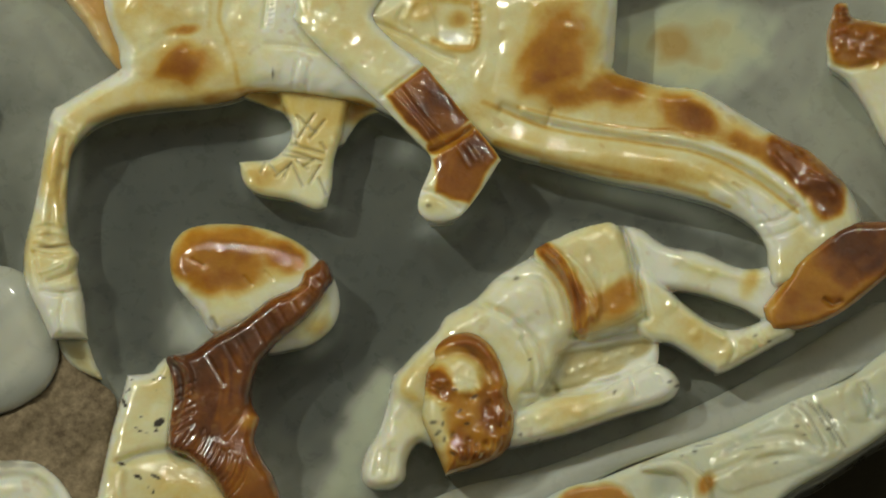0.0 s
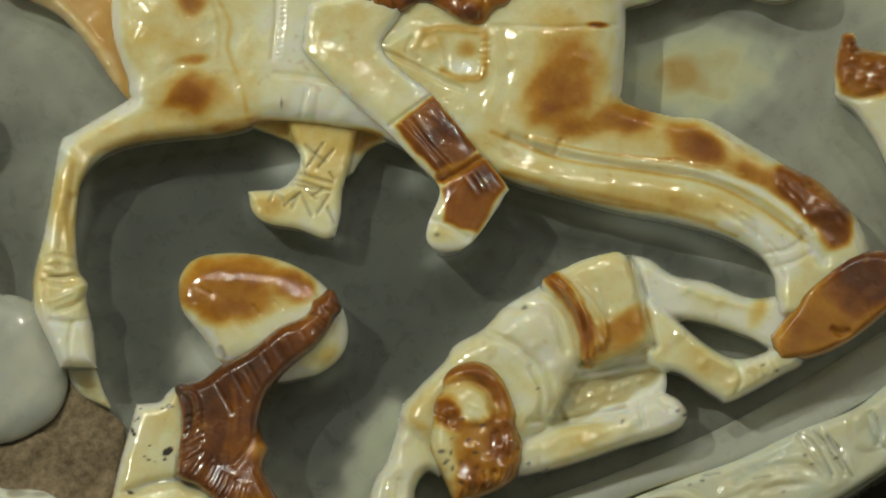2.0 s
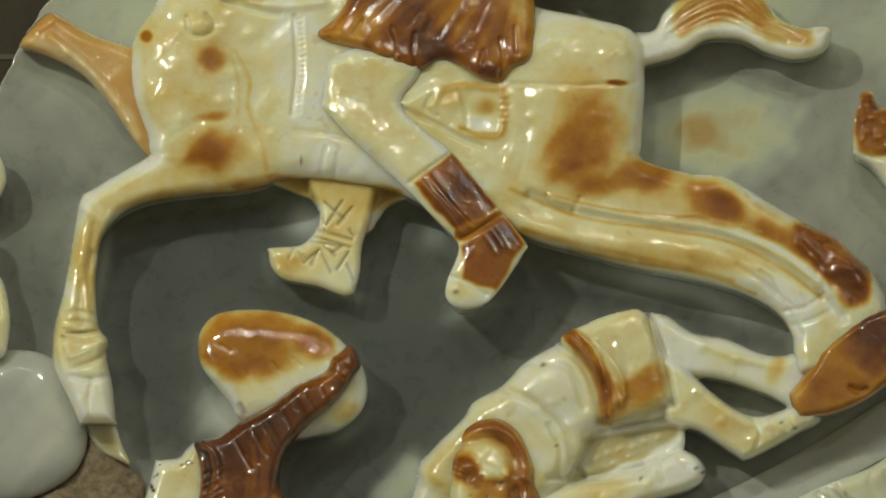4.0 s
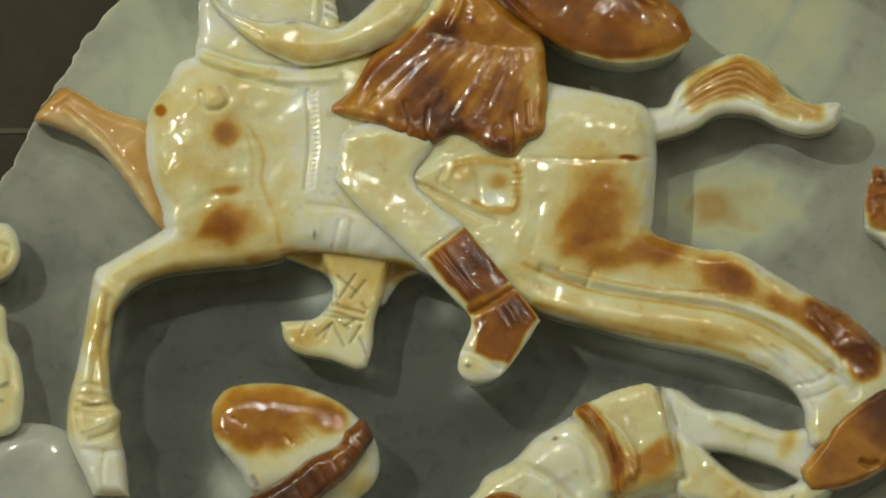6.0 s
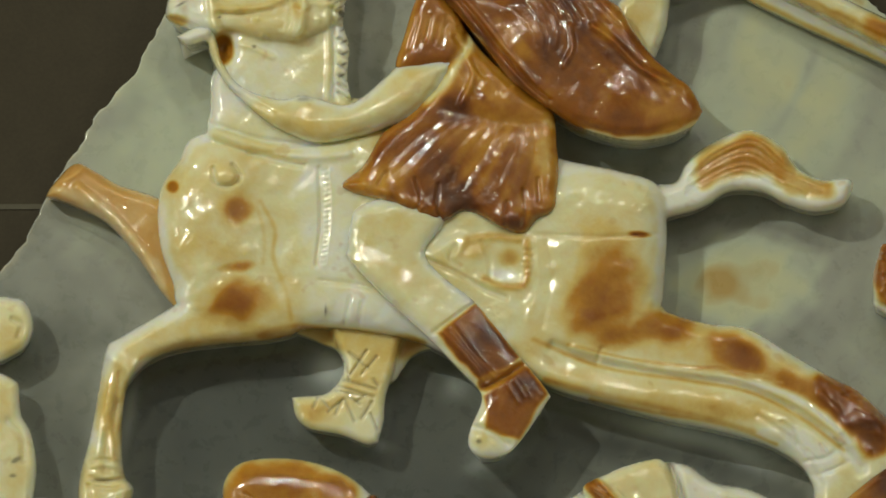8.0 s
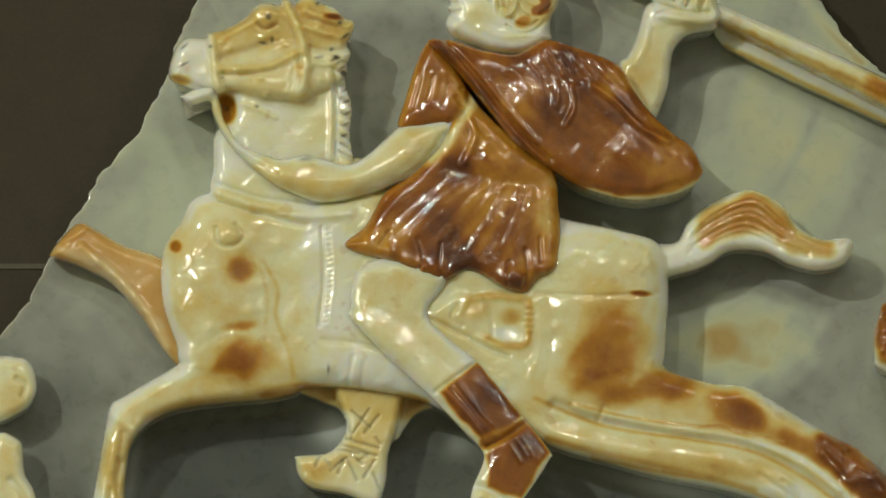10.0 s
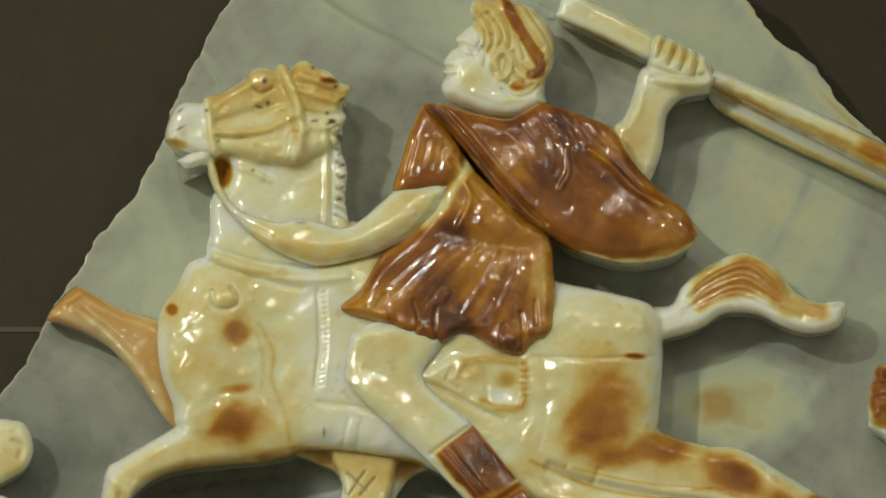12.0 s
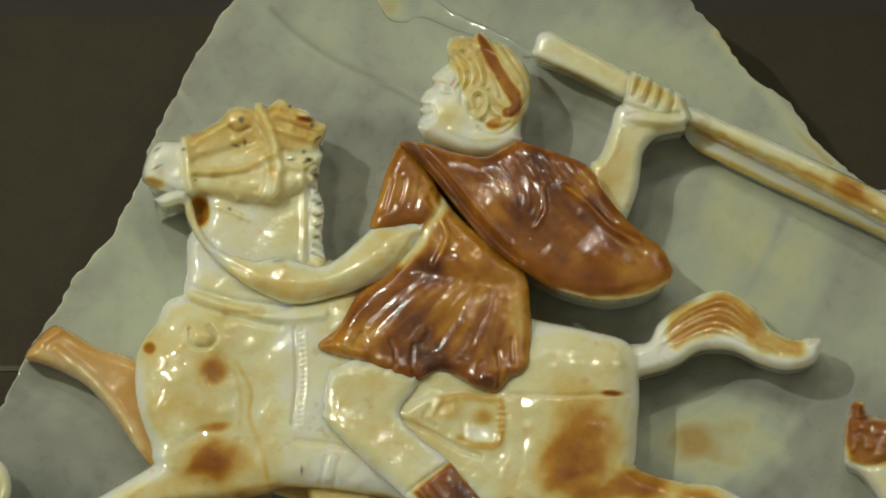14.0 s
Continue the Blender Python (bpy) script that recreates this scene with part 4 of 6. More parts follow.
carve("tunic", root, [Form([(-3.5, 45.9), (-5.3, 43.0), (-6.9, 37.8), (-8.0, 33.7), (-5.2, 33.1), (-1.9, 33.7), (-1.5, 32.5), (-2.9, 30.4), (-4.4, 28.8), (-7.0, 26.4), (-9.9, 24.2), (-12.7, 19.6), (-15.6, 17.2), (-14.5, 15.8), (-9.3, 14.4), (-4.4, 12.3), (-1.6, 11.5), (0.5, 12.5), (2.9, 12.9), (7.8, 10.5), (10.4, 9.9), (12.3, 11.9), (14.7, 13.3), (15.3, 17.8), (15.0, 22.7), (14.3, 27.5), (11.1, 30.0), (3.8, 36.5), (-0.7, 43.8)], 11.0, 3.0, 0.71)], sardonyx,
      "brown pleated tunic with amber streaks", base=0.46, pale=0.0, beads=0.07, step=0.22, details=[
          fan([(1.3, 27.6), (-3.5, 25.1), (-8.4, 21.1), (-13.3, 17.5)], [(13.5, 25.1), (14.3, 21.0), (13.9, 17.0), (13.9, 12.9)], 10, 0.4, -0.1, 0.5), swell([(-5.2, 17.8)], (4.82, 3.21), 0.5, 40), swell([(7.8, 17.8)], (2.41, 4.82), 0.5), swell([(1.3, 17.0)], (1.77, 4.82), -0.4),
          cut([(-0.3, 27.7), (7.0, 25.9), (14.3, 25.9)], 1.2, -0.4), cut([(1.8, 36.5), (3.0, 32.4), (1.3, 28.4)], 0.5, 0.5), cut([(-0.3, 34.5), (1.8, 36.1), (2.3, 39.8)], 0.5, -0.7), fan([(-5.1, 42.2), (-5.9, 39.0), (-6.8, 35.7)], [(-0.3, 40.6), (-0.7, 38.1), (-1.5, 36.1)], 5, 0.4, -0.4),
          fan([(-0.7, 42.2), (3.8, 36.5), (10.3, 30.0)], [(0.5, 34.9), (2.2, 31.6), (3.8, 28.4)], 5, 0.5, -0.5), swell([(7.8, 12.1)], (1.61, 1.61), 0.8), *[swell([q], (0.7, 1.1), 0.5, 25) for q in [(-12.5, 16.9), (-9.3, 15.8), (-6.7, 14.6), (-4.4, 13.8), (-2.6, 13.8), (-0.2, 12.3), (2.9, 12.0), (6.0, 11.5), (7.6, 10.5), (9.6, 12.3), (11.3, 13.3), (13.1, 13.3), (14.3, 14.5)]], *[cut(q, 0.28, -0.4) for q in ([(-5.2, 17.8), (-4.4, 15.0), (-5.0, 13.4)], [(-1.9, 17.0), (-2.1, 13.8), (-1.6, 12.3)], [(7.8, 14.5), (7.4, 12.1), (7.9, 10.5)], [(10.2, 16.2), (10.6, 13.3), (10.1, 10.9)], [(12.3, 17.8), (12.5, 14.5)], [(-9.3, 18.7), (-10.5, 16.9)])]],
      tones=[patch(([(-2.7, 35.3)], 3.6, 2.2, -10), 0.62, 1.6, 0.6), patch(([(0.9, 27.6)], 3.6, 2.6, 25), 0.76, 2.2, 0.9), patch(([(-1.9, 17.8)], 3.8, 5.4, 20), 0.7, 2.4, 1.0), patch(([(1.3, 14.6)], 4.8, 2.4, -20), 0.72, 2.0, 0.9), patch(([(8.6, 11.5)], 2.0, 1.5, 0), 0.72, 1.2, 0.4), patch(([(12.3, 13.7)], 1.6, 2.4, 0), 0.56, 1.5, 0.5),
             patch(([(-10.9, 17.4)], 3.4, 1.6, 30), 0.34, 1.5, 0.6), patch(([(6.2, 22.7)], 4.6, 2.0, 5), 0.36, 2.0, 1.0), patch(([(13.1, 20.2)], 1.6, 4.0, 0), 0.36, 1.6, 0.6), patch([(3.0, 39.3), (3.8, 38.5), (1.4, 34.1), (-0.7, 30.8), (-3.1, 28.4), (-3.9, 29.0), (-1.5, 32.0), (0.9, 35.3)], 0.14, 1.2, 0.3),
             streaks([(3.8, 28.4), (-1.1, 23.5), (-6.8, 19.5), (-14.1, 16.6)], [(14.3, 25.9), (15.1, 21.0), (14.7, 16.2), (13.9, 11.3)], 7, 0.8, 0.32, 0.45), streaks([(3.8, 27.6), (-0.3, 22.7), (-4.4, 18.6), (-8.5, 14.6)], [(14.3, 25.1), (15.0, 21.0), (14.3, 16.2), (13.5, 12.1)], 7, 0.7, 0.66, 0.45), streaks([(3.8, 35.7), (6.2, 31.6), (9.5, 28.4)], [(1.3, 31.6), (2.2, 29.2), (3.8, 25.9)], 5, 0.5, 0.34, 0.5)])
carve("bridle_arm", root, [Form([(-8.8, 32.9), (-7.2, 34.3), (-4.3, 34.7), (-0.7, 35.1), (0.7, 34.1), (-0.7, 31.5), (-2.6, 28.9), (-5.2, 26.4), (-9.2, 25.0), (-13.3, 23.7), (-19.0, 22.8), (-23.9, 24.4), (-27.1, 26.4), (-30.4, 29.3), (-32.8, 32.1), (-34.4, 35.4), (-35.0, 37.3), (-37.6, 36.8), (-39.2, 38.0), (-39.2, 38.0), (-36.8, 39.2), (-34.4, 39.5), (-33.4, 37.0), (-32.6, 34.2), (-29.9, 30.9), (-24.7, 29.1), (-20.6, 29.7), (-15.7, 28.3), (-12.5, 29.6)], 10.9, 3.0, 0.67)], sardonyx,
      "cream outstretched arm holding the reins", base=0.105, step=0.22, details=[cut([(-34.4, 38.2), (-33.2, 33.8), (-29.9, 29.9), (-25.5, 27.2)], 0.5, -0.5), swell([(-7.6, 30.0)], (4.82, 2.01), 0.8, 30), cut([(-9.2, 24.8), (-4.4, 28.4), (-1.5, 32.5)], 0.5, -0.3),
          swell([(-20.6, 29.3)], (1.28, 0.64), -0.8), cut([(-25.5, 27.2), (-20.6, 26.0), (-12.5, 26.8), (-6.0, 29.6)], 1.2, 0.4)],
      tones=[patch(([(-22.2, 26.0)], 7.22, 2.01, -10), 0.25, 2, 1), patch(([(-33.2, 35.0)], 1.12, 3.21, 25), 0.2, 1, 0.5), patch(([(-36.8, 38.1)], 2.01, 0.96, 0), 0.02, 1, 0.3)], dirt=[patch(([(-21.4, 29.1)], 0.96, 0.24, 0), 0.5, 0.4, 0.2)])
carve("cloak", root, [Form([(-3.7, 46.0), (-2.5, 46.4), (0.6, 45.9), (3.8, 44.8), (8.7, 44.1), (11.9, 45.7), (14.0, 46.2), (20.1, 44.2), (23.7, 42.5), (25.4, 39.7), (28.2, 35.8), (31.4, 32.8), (34.0, 30.9), (35.8, 27.5), (35.8, 27.5), (34.5, 25.5), (31.0, 23.9), (25.3, 23.3), (18.8, 24.9), (14.7, 27.1), (11.9, 29.0), (8.7, 31.5), (4.8, 36.3), (0.6, 41.4), (-3.1, 45.1)], 12.3, 3.4, 0.74)], sardonyx,
      "dark brown draped cloak with polished folds", base=0.55, pale=0.0, beads=0.07, step=0.22, details=[
          cut([(-2.0, 45.8), (2.2, 41.1), (6.2, 35.8), (10.3, 31.3), (13.1, 28.8)], 0.55, 0.8), cut([(-0.9, 45.6), (3.2, 40.9), (7.3, 35.8), (11.3, 31.3), (13.9, 29.0)], 0.3, -0.6), cut([(0.1, 45.5), (4.2, 40.7), (8.1, 35.8), (11.9, 31.6)], 0.4, 0.35),
          fan([(3.0, 44.2), (7.9, 38.9), (12.7, 34.0), (20.0, 27.5)], [(23.3, 42.1), (26.6, 37.3), (30.6, 32.4), (34.7, 27.9)], 3, 1.0, -0.12, 0.45), swell([(11.9, 37.3)], (4.01, 3.21), 0.5, -40), swell([(26.5, 29.9)], (4.82, 2.41), 0.4, -30), fan([(11.9, 45.3), (14.0, 42.2), (15.2, 39.7)], [(21.7, 43.0), (23.3, 40.5), (24.9, 39.3)], 8, 0.25, -0.25), cut([(15.2, 42.6), (15.6, 41.3)], 0.5, 0.4),
          fan([(3.8, 44.2), (7.9, 42.2), (11.1, 38.9), (11.9, 35.7)], [(14.4, 45.2), (16.0, 41.3), (16.0, 37.3), (14.4, 34.0)], 9, 0.25, -0.13, 0.4), cut([(16.8, 39.7), (17.2, 36.5), (16.0, 34.0)], 0.4, 0.4), cut([(20.1, 39.7), (23.3, 37.3), (26.5, 34.0), (30.6, 31.6)], 0.45, 0.7), cut([(13.5, 27.5), (20.0, 25.1), (26.5, 24.1), (32.2, 25.5)], 0.6, -0.3)],
      tones=[patch(([(16.8, 36.5)], 4.8, 4.8, 30), 0.78, 3.0, 1.4), patch(([(10.3, 43.4)], 4.4, 1.6, -15), 0.72, 2.0, 0.8), patch(([(20.8, 27.5)], 4.4, 2.0, -20), 0.64, 2.5, 1.0), patch(([(23.3, 40.5)], 2.4, 2.2, 0), 0.44, 1.6, 0.6), patch(([(29.8, 27.5)], 3.4, 2.0, -35), 0.45, 2.0, 0.8), patch(([(8.7, 38.1)], 2.2, 3.6, 45), 0.47, 2.0, 0.8), patch(([(16.0, 43.4)], 1.4, 2.6, 0), 0.7, 1.4, 0.5),
             patch([(18.8, 24.9), (25.3, 23.8), (31.0, 24.4), (34.8, 26.2), (35.7, 25.4), (31.0, 22.2), (24.9, 22.2), (16.8, 23.9)], 0.16, 0.7, 0.2), hair_line([(-2.5, 45.6), (1.4, 41.4), (6.2, 35.7), (11.1, 30.0), (14.7, 26.7)], 0.8, 0.72),
             streaks([(3.0, 44.2), (7.9, 38.9), (12.7, 34.0), (20.0, 27.5)], [(23.3, 42.1), (26.6, 37.3), (30.6, 32.4), (34.7, 27.9)], 8, 0.7, 0.44, 0.45), streaks([(3.8, 43.0), (8.7, 38.1), (14.3, 32.4), (21.6, 26.7)], [(22.5, 42.1), (25.7, 37.3), (29.8, 32.4), (33.8, 27.9)], 8, 0.5, 0.72, 0.45)])
carve("rider_head", root, [Form([(3.1, 58.7), (3.0, 60.0), (3.6, 61.1), (5.1, 61.5), (6.7, 61.3), (7.5, 61.9), (8.3, 61.9), (9.6, 60.8), (12.0, 60.0), (14.0, 57.8), (15.1, 55.6), (15.3, 53.6), (14.9, 51.1), (14.0, 49.4), (13.8, 47.5), (14.0, 46.3), (12.4, 45.3), (10.3, 44.2), (7.9, 44.1), (5.0, 44.5), (3.0, 45.3), (0.6, 46.1), (-0.6, 46.9), (-1.2, 48.1), (-1.0, 49.2), (-0.6, 50.0), (-1.0, 50.8), (-0.6, 51.3), (-0.9, 52.0), (-0.4, 53.0), (0.3, 53.8), (1.1, 54.4), (0.8, 55.3), (1.4, 56.1), (2.5, 57.0), (3.3, 57.7)], 10.2, 2.6, 0.55, smooth=4)], sardonyx,
      "smooth cream carved head with a brown hair band", base=0.04, step=0.13, beads=0.08, uneven=0.06, details=[
          cut([(1.0, 55.3), (2.2, 55.5), (3.7, 54.6)], 0.45, 0.4), cut([(1.1, 54.4), (2.4, 54.6), (3.5, 53.5)], 0.2, -0.3), cut([(1.3, 53.3), (2.6, 53.0), (3.8, 53.0)], 0.2, -0.25), swell([(2.3, 53.8)], (0.7, 0.45), 0.25, -20),
          cut([(0.3, 53.6), (-0.4, 52.5), (-0.1, 51.8)], 0.5, 0.35), swell([(0.3, 51.5)], (0.4, 0.35), -0.35), cut([(-1.0, 50.1), (-0.1, 50.0), (0.8, 50.4)], 0.22, -0.4), swell([(-0.1, 50.6)], (0.7, 0.35), 0.25), swell([(-0.2, 49.6)], (0.7, 0.4), 0.25), cut([(-0.6, 49.1), (0.4, 49.0)], 0.3, -0.25),
          swell([(-0.1, 48.1)], (1.0, 0.8), 0.4), swell([(3.0, 50.4)], (2.0, 2.0), 0.5), cut([(1.2, 51.2), (1.4, 50.1), (1.2, 49.4)], 0.3, -0.2), cut([(3.8, 47.9), (7.1, 46.7), (10.3, 47.1)], 0.6, 0.3),
          cut([(6.7, 51.2), (6.5, 52.6), (7.3, 53.6), (8.3, 53.4), (8.9, 52.1), (8.6, 50.6), (7.6, 49.7), (6.9, 50.3)], 0.3, 0.55), cut([(7.3, 51.0), (7.3, 52.4), (7.9, 52.8), (8.2, 51.8), (7.7, 50.7)], 0.25, -0.45), swell([(6.4, 50.9)], (0.35, 0.8), -0.6),
          swell([(4.4, 60.0)], (1.0, 1.1), 0.6), *[swell([q], (0.24, 0.24), -0.3) for q in [(4.1, 59.2), (4.9, 60.0), (6.5, 58.0), (6.0, 56.0), (13.6, 52.9), (8.6, 49.3)]],
          *[cut(q, 0.24, -0.42) for q in ([(3.6, 58.2), (4.8, 57.0), (5.2, 55.2), (4.5, 53.8)], [(4.5, 58.7), (6.0, 57.2), (6.3, 55.2), (5.6, 53.6)], [(5.5, 59.2), (7.1, 57.5), (7.6, 55.6), (7.1, 54.4)], [(6.7, 60.1), (8.1, 58.0), (8.9, 55.9), (8.6, 54.3)], [(7.8, 59.1), (9.2, 56.4), (10.4, 54.3), (10.8, 52.6)], [(4.7, 54.4), (5.3, 53.2), (5.1, 51.8)], [(3.9, 56.5), (4.5, 55.4), (4.0, 54.4)],
              [(9.6, 60.3), (11.0, 58.2), (12.5, 55.7), (13.5, 54.4)], [(11.2, 59.8), (12.6, 57.7), (14.1, 55.4), (14.6, 53.8)], [(9.2, 53.6), (10.0, 51.8), (11.5, 50.7)], [(9.2, 51.2), (9.7, 50.0), (10.7, 49.5)], [(7.9, 49.4), (8.9, 48.6), (10.7, 48.2), (12.0, 48.9)], [(7.6, 48.2), (9.2, 47.2), (11.3, 47.4), (12.9, 48.7)], [(12.4, 49.9), (13.4, 50.7), (14.4, 52.1)], [(10.4, 55.2), (11.6, 53.2), (12.4, 52.1)])],
          *[cut(q, 0.3, 0.3) for q in ([(4.1, 57.9), (5.4, 56.5), (5.6, 54.8)], [(6.3, 58.8), (7.8, 56.7), (8.2, 54.9)], [(10.4, 59.1), (12.0, 56.5), (13.1, 54.6)], [(8.9, 52.3), (9.7, 50.8), (10.8, 50.0)])]],
      tones=[patch([(3.1, 58.7), (3.9, 61.3), (7.9, 61.9), (14.0, 57.8), (15.2, 53.6), (14.0, 49.4), (10.3, 47.7), (7.9, 49.1), (6.4, 49.9), (5.6, 53.2), (4.3, 56.1)], 0.19, 0.9, 0.3), patch([(7.6, 61.8), (8.9, 60.9), (10.5, 57.8), (12.5, 54.8), (13.8, 52.8), (13.4, 50.2), (11.4, 49.7), (11.2, 50.7), (12.5, 51.5), (11.2, 53.6), (9.2, 56.9), (7.9, 59.5)], 0.52, 0.5, 0.15), patch(([(9.8, 48.8)], 1.1, 0.7, 20), 0.46, 0.6, 0.15)])

carve("reaching_fist", root, [Form([(60.0, 1.5), (60.0, 4.3), (60.7, 6.7), (61.3, 8.5), (63.0, 8.6), (63.8, 6.7), (67.8, 5.9), (74.2, 4.3), (74.1, -17.2), (68.4, -11.5), (65.4, -6.0), (62.6, -2.1), (60.2, -0.3)], 8.5, 2.6, 0.5)], sardonyx, "cream reaching arm with a brown fist", base=0.1, step=0.22,
      tones=[patch([(60.2, 1.9), (60.3, 4.7), (61.1, 8.5), (63.0, 8.6), (64.0, 6.5), (68.4, 5.5), (70.2, 2.7), (67.8, 0.3), (63.0, -0.3)], 0.6, 1, 0.4)], details=[cut([(60.7, 6.4), (62.2, 5.9), (64.0, 6.4)], 0.4, -0.6), cut([(60.0, 0.5), (63.0, -0.6), (66.6, 0.2)], 0.4, -0.6), cut([(61.3, 7.9), (63.0, 7.6)], 0.25, -0.4), cut([(61.1, 7.1), (63.4, 6.9)], 0.25, -0.4),
               *[swell([(x, y)], (0.7, 0.6), 0.5) for x, y in [(61.4, 4.7), (63.0, 5.1), (65.0, 4.3), (62.2, 3.1), (64.0, 2.3), (66.2, 2.7), (61.0, 1.8), (65.4, 1.1), (67.4, 3.9)]]])

# lower groups
carve("cap", root, [Form([(-32.6, -27.5), (-32.2, -25.1), (-30.6, -23.1), (-27.8, -22.2), (-23.0, -22.1), (-18.3, -23.0), (-14.3, -24.8), (-11.5, -27.2), (-9.5, -29.6), (-8.6, -32.8), (-9.0, -35.6), (-10.4, -37.6), (-12.8, -39.2), (-15.2, -39.8), (-19.1, -40.3), (-23.1, -38.3), (-26.7, -37.5), (-28.3, -35.1), (-30.2, -32.7), (-32.0, -30.3)], 8.4, 6.5, 0.5)], sardonyx, "cream domed cap with an amber crown", pale=0.3, base=0.09, step=0.2,
      details=[cut([(-29.4, -27.0), (-28.0, -27.9)], 0.2, -0.25), cut([(-22.1, -29.5), (-21.2, -30.7)], 0.2, -0.3), cut([(-19.1, -28.9), (-18.1, -30.0)], 0.2, -0.3), cut([(-26.6, -35.5), (-26.0, -36.7)], 0.3, -0.4)],
      tones=[patch([(-32.8, -27.9), (-32.0, -24.7), (-29.4, -22.5), (-23.0, -22.2), (-18.3, -23.2), (-13.5, -25.6), (-13.1, -28.4), (-15.9, -29.6), (-19.1, -30.0), (-22.3, -31.5), (-26.3, -32.1), (-29.4, -31.3), (-31.7, -29.9)], 0.29, 1.4, 0.35), patch([(-32.4, -27.9), (-31.6, -25.0), (-29.4, -23.1), (-23.0, -22.7), (-19.5, -23.6), (-19.7, -26.8), (-19.4, -29.6), (-22.3, -31.0), (-26.3, -31.4), (-29.4, -30.7), (-31.2, -29.5)], 0.47, 1.8, 0.4), patch(([(-25.0, -26.0)], 3.4, 2.2, 10), 0.55, 2.4, 0.6), patch(([(-16.3, -26.6)], 2.6, 2.1, -10), 0.53, 1.2, 0.3), patch(([(-11.6, -36.8)], 1.77, 1.12, 30), 0.26, 1.5, 0.4)],
      dirt=[patch(([(-26.4, -36.1)], 0.5, 1.1, 25), 0.5, 0.5, 0.2)])
carve("shield_disc", root, [Form([(-48.2, -39.8), (-49.2, -43.8), (-51.8, -46.5), (-56.6, -48.7), (-62.9, -48.9), (-68.5, -45.3), (-70.8, -38.9), (-68.4, -31.7), (-62.8, -28.2), (-56.5, -27.8), (-52.5, -29.4), (-49.7, -33.4)], 5.0, 8.0, 0.35)], milky_onyx, "pale grey smooth domed shield", base=0.35, tones=[patch([(-56.5, -31.8), (-51.7, -31.8), (-49.4, -38.2), (-51.0, -44.6), (-56.6, -46.9)], 0.7, 6.0, 1.5), patch(([(-53.4, -45.3)], 3.0, 2.0, 20), 0.15, 3.0, 1.0)], pale=0.0, beads=0.0, step=0.4, stands=False)
carve("rough_fill", root, [Form([(-61.3, -48.5), (-56.6, -48.9), (-51.8, -46.5), (-49.0, -43.8), (-48.3, -39.1), (-47.1, -38.2), (-45.8, -40.2), (-43.4, -43.6), (-40.2, -46.8), (-41.3, -53.3), (-42.4, -58.9), (-43.5, -66.9), (-51.9, -66.8), (-56.6, -62.0), (-61.4, -57.2)], 2.2, 1.5, 0.6)], mortar, "rough brown mortar filling a broken area", pale=0.0, step=0.35, uneven=0.5, stands=False)
carve("stone_wedge", root, [Form([(-48.6, -38.2), (-46.0, -38.0), (-44.4, -38.2), (-43.2, -41.4), (-42.2, -43.9), (-44.6, -43.1), (-46.8, -41.8)], 3.0, 1.2, 0.5)], sardonyx, "small pale stone wedge below the hoof", base=0.26, dirt=[patch([(-49.0, -38.2), (-45.4, -38.2), (-43.8, -41.4), (-40.7, -45.4), (-44.6, -43.0), (-47.8, -41.4)], 0.35, 1.0, 0.5)], step=0.2)
carve("broken_drapery", root, [Form([(-61.4, -55.0), (-56.6, -55.3), (-51.8, -55.5), (-48.2, -58.1), (-46.1, -61.7), (-45.5, -66.8), (-61.4, -66.8)], 4.2, 2.0, 0.5)], sardonyx, "pale chipped drapery fold", base=0.05, step=0.3, details=[cut([(-58.2, -58.0), (-52.6, -57.7), (-49.4, -60.5), (-48.7, -65.2)], 0.8, -0.7)], dirt=[patch([(-56.6, -55.5), (-52.6, -55.5), (-51.0, -56.2), (-53.4, -56.5), (-56.6, -56.3)], 0.5, 0.6, 0.4)])
